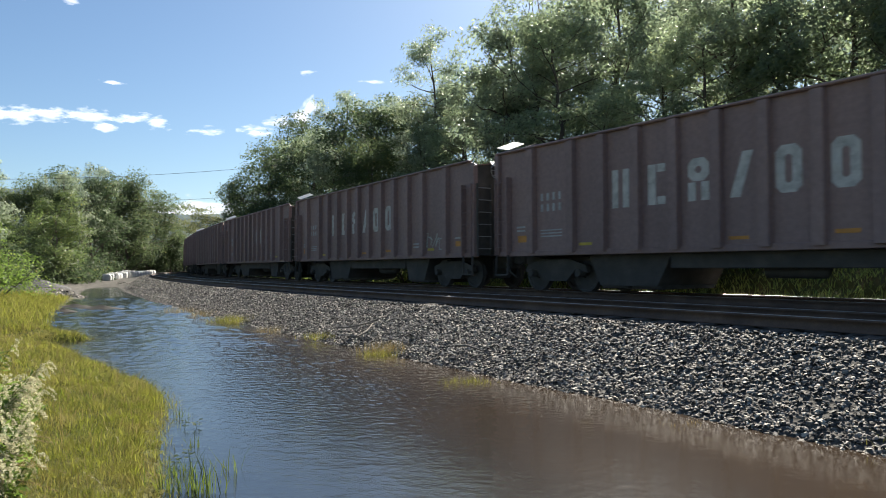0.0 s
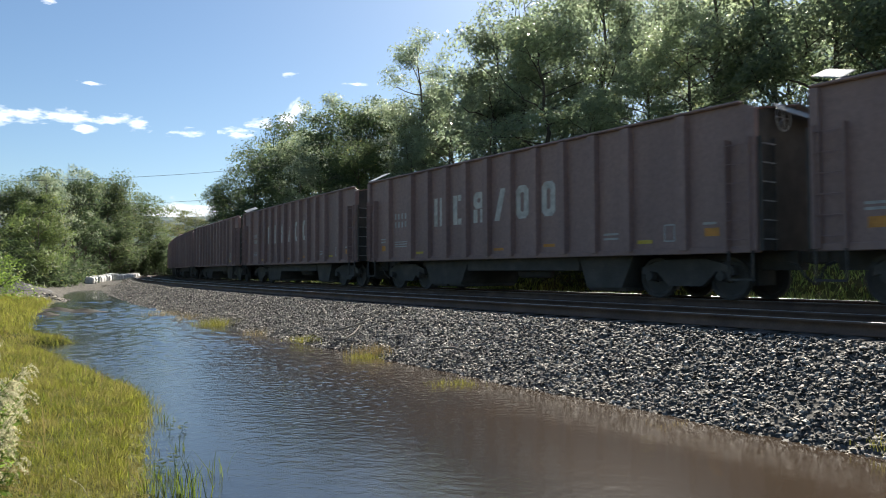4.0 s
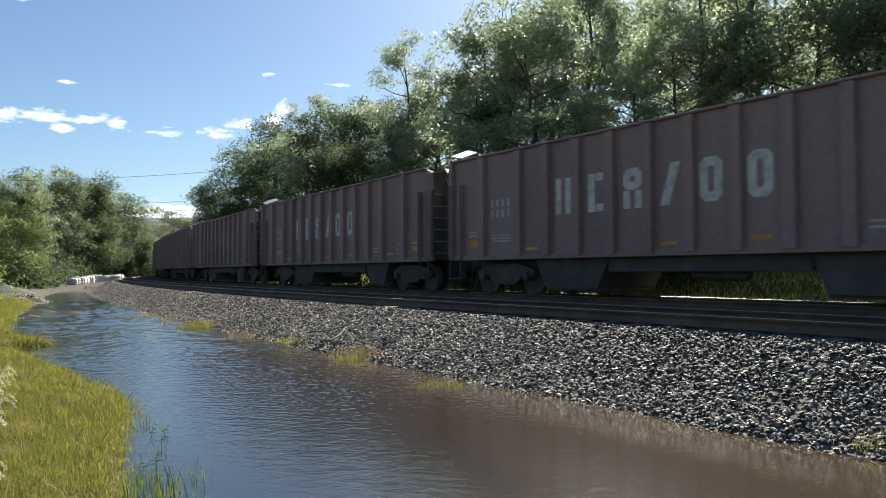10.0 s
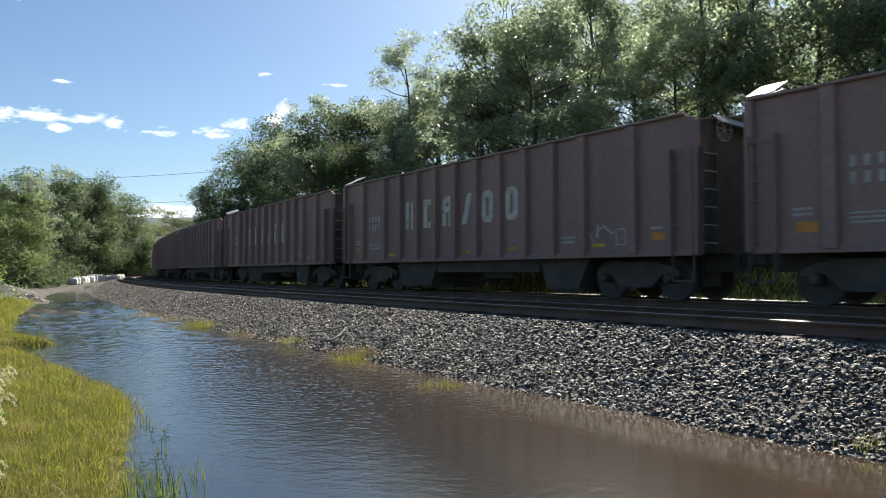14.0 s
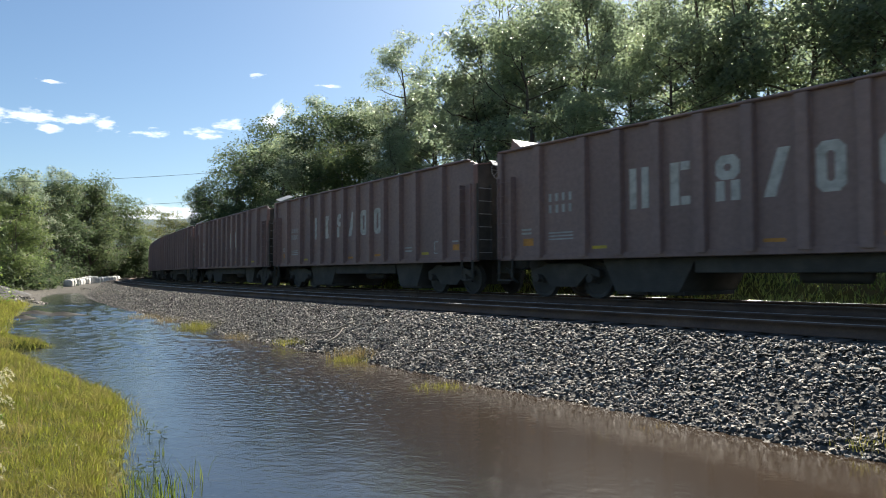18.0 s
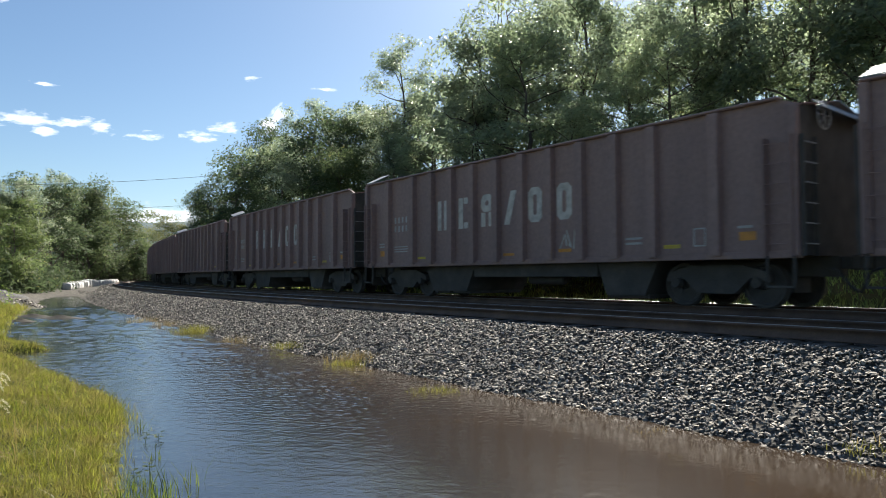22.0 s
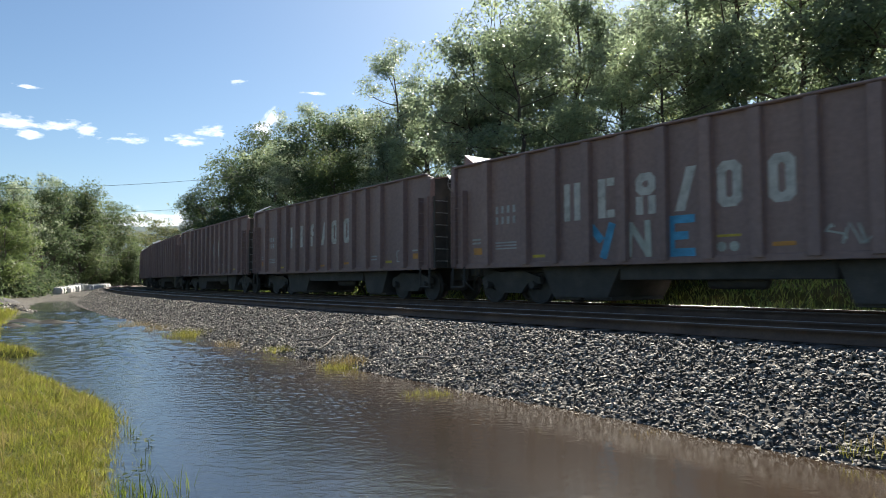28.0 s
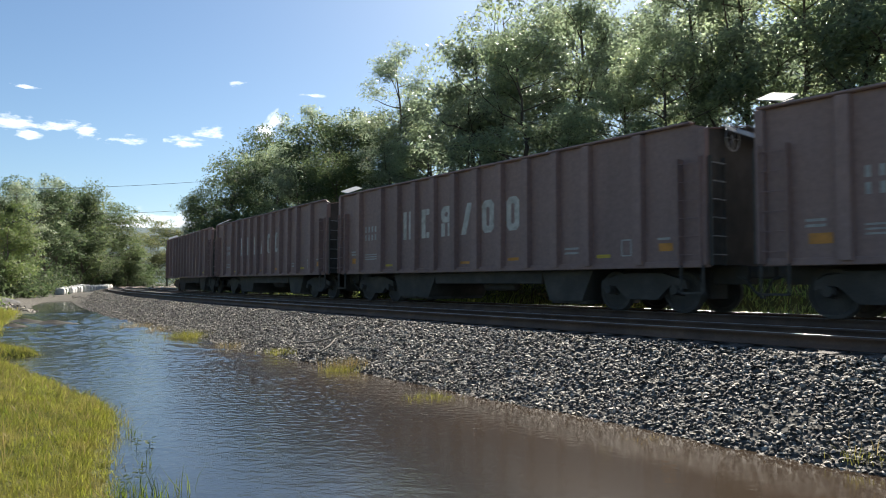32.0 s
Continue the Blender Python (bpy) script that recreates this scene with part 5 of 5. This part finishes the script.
    for x0, x1 in ((-4.06, -3.24), (-3.14, -2.31), (2.92, 4.06)):
        part("hopper_gate", boxed(x0, x1, -1.05, 1.05, 0.13, 0.22, bevel=0.01), M_UNDER, car)
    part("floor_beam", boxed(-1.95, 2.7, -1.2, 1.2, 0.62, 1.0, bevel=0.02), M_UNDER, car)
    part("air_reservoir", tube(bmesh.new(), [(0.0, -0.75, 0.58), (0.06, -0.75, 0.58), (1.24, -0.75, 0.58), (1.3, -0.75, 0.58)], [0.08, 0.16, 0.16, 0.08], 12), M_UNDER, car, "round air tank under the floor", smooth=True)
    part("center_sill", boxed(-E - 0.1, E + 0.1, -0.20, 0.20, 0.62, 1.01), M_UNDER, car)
    # added dark blocks that close off the view through each bogie
    for d in (-1, 1):
        part("bolster_web", boxed(*sorted((d * 4.45, d * 6.95)), -0.34, 0.34, 0.30, 0.92), M_UNDER, car)
    part("load", prism([(-E + 0.2, 1.12), (E - 0.9, 1.12), (E - 1.4, 3.2), (2.0, 3.5), (-3.0, 3.35), (-E + 0.8, 3.1)], -1.39, 1.39), M_INNER, car, "rusty dark load inside the open top")
    # bogies
    for bx in (-5.7, 5.7):
        for sy in (-1, 1):
            fr = prism([(bx - 1.15, 0.52), (bx - 0.75, 0.60), (bx - 0.42, 0.28), (bx + 0.42, 0.28), (bx + 0.75, 0.60), (bx + 1.15, 0.52), (bx + 1.12, 0.70), (bx + 0.55, 0.86), (bx - 0.55, 0.86), (bx - 1.12, 0.70)], *sorted((sy * 0.92, sy * 1.07)))
            part("bogie_frame", fr, M_UNDER, car)
            for wx_ in (-0.89, 0.89):
                wheel = part("wheel", lathe_wheel(0.457, 0.135, sy * 0.76, 0, 0), M_UNDER, car)
                wheel.location = (bx + wx_, 0, 0.457)
                part("axle_cap", tube(bmesh.new(), [(bx + wx_, sy * 1.0, 0.5), (bx + wx_, sy * 1.16, 0.5)], [0.12, 0.10], 10), M_UNDER, car)
            for k in (-0.13, 0.0, 0.13):
                part("spring", tube(bmesh.new(), [(bx + k, sy * 1.0, 0.30), (bx + k, sy * 1.0, 0.56)], [0.05, 0.05], 8), M_UNDER, car)
        for wx_ in (-0.89, 0.89):
            part("axle", tube(bmesh.new(), [(bx + wx_, -0.8, 0.457), (bx + wx_, 0.8, 0.457)], [0.08, 0.08], 10), M_UNDER, car)
        part("bolster", boxed(bx - 0.18, bx + 0.18, -1.0, 1.0, 0.56, 0.80, bevel=0.02), M_UNDER, car)
    # couplers, hoses, ladders, brake wheel
    for d in (-1, 1):
        part("coupler", boxed(*sorted((d * (E + 0.05), d * (E + 0.40))), -0.10, 0.10, 0.76, 1.0, bevel=0.02), M_UNDER, car)
        part("coupler_knuckle", boxed(*sorted((d * (E + 0.28), d * (E + 0.49))), -0.17, 0.13, 0.74, 1.02, bevel=0.04), M_UNDER, car)
        part("air_hose", tube(bmesh.new(), [(d * (E + 0.05), -0.45, 0.78), (d * (E + 0.22), -0.46, 0.72), (d * (E + 0.34), -0.42, 0.50), (d * (E + 0.46), -0.3, 0.34)], [0.03] * 4, 7), M_HOSE, car)
        x0 = d * (E - 0.33)
        for k in range(6):
            z = 1.22 + 0.37 * k
            part("ladder_rung", tube(bmesh.new(), [(x0 - 0.24, -1.63, z), (x0 + 0.24, -1.63, z)], [0.010, 0.010], 6), M_CAR, car)
            part("end_rung", tube(bmesh.new(), [(d * (E + 0.09), -1.45, z), (d * (E + 0.09), -0.98, z)], [0.013, 0.013], 6), M_SHEET, car)
        for k in (-0.25, 0.25):
            part("ladder_rail", boxed(x0 + k - 0.012, x0 + k + 0.012, -1.645, -1.45, 1.0, 3.2), M_CAR, car)
        for k in (-1.46, -0.97):
            part("ladder_rail", boxed(*sorted((d * (E + 0.02), d * (E + 0.10))), k - 0.02, k + 0.02, 1.0, 3.2), M_UNDER, car)
        part("end_step", boxed(*sorted((d * (E - 0.55), d * (E - 0.05))), -1.62, -1.52, 0.42, 0.46), M_UNDER, car)
        for k in (0.55, 0.05):
            part("step_hanger", boxed(*sorted((d * (E - k), d * (E - k - 0.03))), -1.60, -1.55, 0.44, 1.0), M_UNDER, car)
    wheel = bmesh.new()
    ring = [(E + 0.14, -0.75 + 0.26 * math.cos(a), 3.62 + 0.26 * math.sin(a)) for a in (2 * math.pi * k / 20 for k in range(21))]
    tube(wheel, ring, [0.014] * 21, 5)
    for k in range(4):
        a = math.pi * k / 4
        tube(wheel, [(E + 0.14, -0.75 - 0.25 * math.cos(a), 3.62 - 0.25 * math.sin(a)), (E + 0.14, -0.75 + 0.25 * math.cos(a), 3.62 + 0.25 * math.sin(a))], [0.010, 0.010], 4)
    part("brake_wheel", wheel, M_SHEET, car, "bare metal hand-brake wheel")
    return car


def outline_ring(x0, x1, z0, z1, t, y0, y1, cut=0.12):
    """A tall ring with clipped corners."""
    def oct_(a, b, c, d, k):
        return [(a + k, c), (b - k, c), (b, c + k), (b, d - k), (b - k, d), (a + k, d), (a, d - k), (a, c + k)]
    bm = bmesh.new()
    out, inn = oct_(x0, x1, z0, z1, cut), oct_(x0 + t, x1 - t, z0 + t, z1 - t, cut * 0.4)
    vs = [[bm.verts.new((x, y, z)) for x, z in loop] for loop in (out, inn) for y in (y0, y1)]
    for i in range(8):
        j = (i + 1) % 8
        for a, b in ((0, 2), (2, 3), (3, 1), (1, 0)):
            bm.faces.new((vs[a][i], vs[a][j], vs[b][j], vs[b][i]))
    bmesh.ops.recalc_face_normals(bm, faces=bm.faces)
    return bm


LETTER_Y = (-1.456, -1.450)
LETTER_Z = (2.05, 2.96)


def lettering(car):
    """Six tall white signs on the side, as plain shapes."""
    z0, z1 = LETTER_Z
    x = -3.37
    bm = boxed(x, x + 0.18, *LETTER_Y, z0, z1)
    box(bm, x + 0.32, x + 0.50, *LETTER_Y, z0, z1)
    part("painted_sign", bm, M_WHITE, car, "pair of white upright bars")
    x += 1.04
    bm = boxed(x, x + 0.21, *LETTER_Y, z0, z1)
    box(bm, x + 0.25, x + 0.46, *LETTER_Y, z0, z0 + 0.18)
    box(bm, x + 0.25, x + 0.46, *LETTER_Y, z1 - 0.18, z1)
    part("painted_sign", bm, M_WHITE, car, "white upright bar and two short blocks")
    x += 1.04
    bm = outline_ring(x, x + 0.50, z0 + 0.42, z1, 0.17, *LETTER_Y)
    box(bm, x, x + 0.18, *LETTER_Y, z0, z0 + 0.40)
    box(bm, x + 0.32, x + 0.50, *LETTER_Y, z0, z0 + 0.40)
    part("painted_sign", bm, M_WHITE, car, "white ring on two short bars")
    x += 0.97
    part("painted_sign", prism([(x, z0), (x + 0.22, z0), (x + 0.50, z1), (x + 0.28, z1)], *LETTER_Y), M_WHITE, car, "white slanting bar")
    x += 0.95
    part("painted_sign", outline_ring(x, x + 0.50, z0, z1, 0.18, *LETTER_Y), M_WHITE, car, "tall white ring")
    x += 1.02
    part("painted_sign", outline_ring(x, x + 0.50, z0, z1, 0.18, *LETTER_Y), M_WHITE, car, "tall white ring")
    # the car's stencilled numbers, as bars
    for row, z in enumerate((2.42, 2.13)):
        for k in range(4):
            part("number_bar", boxed(-5.83 + k * 0.22, -5.83 + k * 0.22 + 0.085, *LETTER_Y, z + 0.01, z + 0.21), M_GREYMARK, car, "pale stencilled bar")
    for z in (1.62, 1.54, 1.46):
        part("data_bar", boxed(-5.85, -5.05, *LETTER_Y, z, z + 0.035), M_GREYMARK, car)


def mark(car, name, x, z, w, h, mat, label=""):
    return part(name, boxed(x, x + w, -1.458, -1.450, z, z + h), mat, car, label)


def scribble(car, x, z, w, h, mat, seed, name="graffiti", label="pale scrawled graffiti"):
    """One scrawled line of spray paint that doubles back on itself."""
    rng = random.Random(seed)
    bm = bmesh.new()
    pts = [Vector((x + w * (k / 15 + rng.uniform(-0.16, 0.16)), z + h * rng.uniform(0.0, 1.0) ** (0.5 if k % 2 else 1.6))) for k in range(16)]
    rim = []
    for k, q in enumerate(pts):
        d = (pts[min(k + 1, 15)] - pts[max(k - 1, 0)]).normalized() * 0.02
        rim.append([bm.verts.new((q.x + sx * d.y, -1.457 - 0.0003 * k, q.y - sx * d.x)) for sx in (-1, 1)])
    for (a, b), (c, d) in zip(rim, rim[1:]):
        bm.faces.new((a, b, d, c))
    return part(name, bm, mat, car, label)


def strokes(car, lines, width, mat, name, label, y=-1.462):
    """Broad brush strokes between (x, z) points."""
    bm = bmesh.new()
    for (x0, z0), (x1, z1) in lines:
        d = Vector((x1 - x0, z1 - z0)).normalized()
        px, pz = -d.y * width / 2, d.x * width / 2
        lo = [bm.verts.new((a, y, b)) for a, b in ((x0 - px, z0 - pz), (x1 - px, z1 - pz), (x1 + px, z1 + pz), (x0 + px, z0 + pz))]
        bm.faces.new(lo)
        y -= 0.0006
    return part(name, bm, mat, car, label)


TEMPLATES = [gondola(k) for k in range(3)]
for car in TEMPLATES:
    lettering(car)
    mark(car, "reflector", -6.75, 1.34, 0.40, 0.19, M_AMBER, "amber reflector")
    mark(car, "reflector", -4.45, 1.20, 0.42, 0.07, M_YELLOW, "yellow reflective strip")
    mark(car, "reflector", -0.35, 1.20, 0.42, 0.07, M_AMBER, "amber reflective strip")
    mark(car, "reflector", 1.70, 1.24, 0.42, 0.08, M_AMBER, "amber reflective strip")
    mark(car, "reflector", 4.75, 1.22, 0.40, 0.08, M_YELLOW, "yellow reflective strip")
    mark(car, "reflector", 6.45, 1.32, 0.34, 0.17, M_AMBER, "amber reflector")
    mark(car, "stencil_bar", 3.75, 1.45, 0.45, 0.05, M_GREYMARK)
    mark(car, "stencil_bar", 3.75, 1.34, 0.45, 0.05, M_GREYMARK)
    mark(car, "stencil_bar", -6.80, 1.74, 0.34, 0.05, M_GREYMARK)
    mark(car, "stencil_bar", -6.80, 1.64, 0.34, 0.05, M_GREYMARK)
    mark(car, "stencil_bar", 6.42, 1.56, 0.30, 0.05, M_GREYMARK)
    part("stencil_frame", outline_ring(5.46, 5.74, 1.24, 1.62, 0.03, *LETTER_Y, cut=0.02), M_GREYMARK, car, "pale stencilled frame")

CARS = []
car_rng = random.Random(12)
FIRST, LAST = -2, 31
for n in range(FIRST, LAST + 1):
    v = n - FIRST if n - FIRST < 3 else (1 if n % 9 == 7 else car_rng.choice((0, 2)))
    car = TEMPLATES[v] if n - FIRST < 3 else copy_thing(TEMPLATES[v], Matrix())
    words = "dark brown high-sided gondola car with white signs"
    if n == 25:
        words = "dark brown gondola car with blue and white graffiti"
        x, z = -2.55, 1.12
        strokes(car, [((x, z + 0.75), (x + 0.32, z + 0.40)), ((x + 0.62, z + 0.80), (x + 0.34, z))], 0.2, M_BLUE, "graffiti", "blue spray-painted letter")
        x += 1.05
        strokes(car, [((x, z), (x + 0.05, z + 0.78)), ((x + 0.05, z + 0.75), (x + 0.52, z + 0.05)), ((x + 0.52, z), (x + 0.50, z + 0.80))], 0.15, M_PALE, "graffiti", "white spray-painted letter")
        x += 0.98
        strokes(car, [((x + 0.1, z), (x + 0.1, z + 0.82)), ((x + 0.05, z + 0.76), (x + 0.65, z + 0.76)), ((x + 0.05, z + 0.07), (x + 0.65, z + 0.07)), ((x + 0.05, z + 0.42), (x + 0.5, z + 0.42))], 0.17, M_BLUE, "graffiti", "blue spray-painted letter")
        for k in (0.1, 0.36):
            part("graffiti", tube(bmesh.new(), [(0.6 + k, -1.456, 1.27), (0.6 + k, -1.464, 1.27)], [0.10, 0.10], 12), M_PALE, car, "white spray-painted dot")
        mark(car, "graffiti", 0.6, 1.46, 0.5, 0.05, M_YELLOW)
        scribble(car, 2.6, 1.2, 0.8, 0.4, M_PALE, 5)
    if n == 15:
        words = "dark brown gondola car with large pale block graffiti"
        for k, (a, b) in enumerate(((M_PALE, M_DEEP), (M_PALE, M_DEEP), (M_PALE, M_BLUE), (M_PALE, M_LIME), (M_PALE, M_RED), (M_PALE, M_DEEP))):
            x = -3.42 + 1.02 * k
            lines = [((x + 0.12, 1.14), (x + 0.12, 2.05)), ((x + 0.02, 1.2), (x + 0.66, 1.2)), ((x + 0.5, 1.2), (x + 0.42, 2.0)), ((x + 0.02, 1.98), (x + 0.6, 2.06))][:(2, 4, 4, 4, 4, 3)[k]]
            strokes(car, [((a0 + 0.07, b0 + 0.02), (a1 + 0.07, b1 + 0.02)) for (a0, b0), (a1, b1) in lines], 0.30, b, "graffiti", "coloured edge behind the graffiti letter", -1.456)
            strokes(car, lines, 0.2, a, "graffiti", "pale block graffiti letter")
            strokes(car, [((x + 0.3, 1.35), (x + 0.32, 1.85))], 0.22, (M_LIME, M_BLUE, M_DEEP)[k % 3], "graffiti", "coloured graffiti fill", -1.4605)
    if n == 11:
        words = "dark brown gondola car with a blue graffiti sign"
        strokes(car, [((2.62, 2.32), (3.05, 2.36)), ((2.62, 2.3), (2.72, 1.85)), ((2.7, 1.9), (3.05, 1.8)), ((3.05, 1.82), (2.95, 1.3)), ((2.95, 1.34), (2.6, 1.32))], 0.16, M_BLUE, "graffiti", "blue spray-painted letter")
        strokes(car, [((2.78, 2.25), (2.9, 1.45))], 0.2, M_DEEP, "graffiti", "deep blue spray paint", -1.458)
        scribble(car, 3.62, 1.72, 0.75, 0.5, M_PALE, 91)
    if n == 10:
        scribble(car, -3.25, 1.2, 0.4, 0.75, M_PALE, 92)
    if n == 18:
        scribble(car, 0.75, 1.18, 0.7, 0.8, M_PALE, 93)
        scribble(car, 2.0, 1.5, 0.6, 0.5, M_PALE, 94)
    if n == 28:
        for k in range(5):
            scribble(car, -2.3 + 1.02 * k, 1.3, 0.4, 0.5, M_GREYMARK, 95 + k)
    if n in (1, 6, 13, 20, 27):
        scribble(car, 4.6 if n == 1 else car_rng.uniform(1.6, 4.6), 1.3, 0.8, 0.5, M_PALE, n + 70)
    tagged(car, words, "train car", "cars of the freight train")
    CARS.append((n, car))


def position(n, t):
    """How far up the line the middle of car n is at t seconds."""
    surge = sum(a * math.exp(-((t - at) / 0.35) ** 2) for at, a in ((6, -0.22), (8, -0.12), (13, -0.14), (18, -0.08), (19, -0.14), (23, -0.34)))   # slack running through the couplings
    return 10.913 + surge - 0.36 * math.exp(-t / 1.5) - 14.559 * t + 0.004952 * t * t - 5.077e-5 * t ** 3 - 3.37 + n * CAR_PITCH


# ---------------------------------------------------------------- all that moves
def motions():
    for n, car in CARS:
        rows = []
        for half in range(65):
            t = half / 2
            x, y, h = on_track(R_FAR, position(n, t))
            rows.append((t, pose(x, y, Z_RAIL, 0, 0, math.degrees(h))))
        walk(car, rows)
        # its wheels roll while it goes by
        passing = [k for k in range(32 * FPS + 1) if -14 < position(n, k / FPS) < 34]
        if passing:
            start = position(n, passing[0] / FPS)
            for wheel in car.children:
                if wheel.name.startswith("wheel"):
                    x, y, z = wheel.location
                    rolled = [(k / FPS, pose(x, y, z, 0, math.degrees((start - position(n, k / FPS)) / 0.457), 0)) for k in passing]
                    rows = ([(0, rolled[0][1])] if passing[0] else []) + rolled + ([(32, rolled[-1][1])] if passing[-1] < 32 * FPS else [])
                    walk(wheel, rows)
    for cloud, az, el, d, tilt, drift in CLOUDS:
        rows = []
        for t in (0, 8, 16, 24, 32):
            a = az - drift * t / 32
            x, y = polar(a, d)
            rows.append((t, pose(x, y, 1.6 + d * math.tan(radians(el)), 0, -tilt, -a)))
        walk(cloud, rows)


motions()
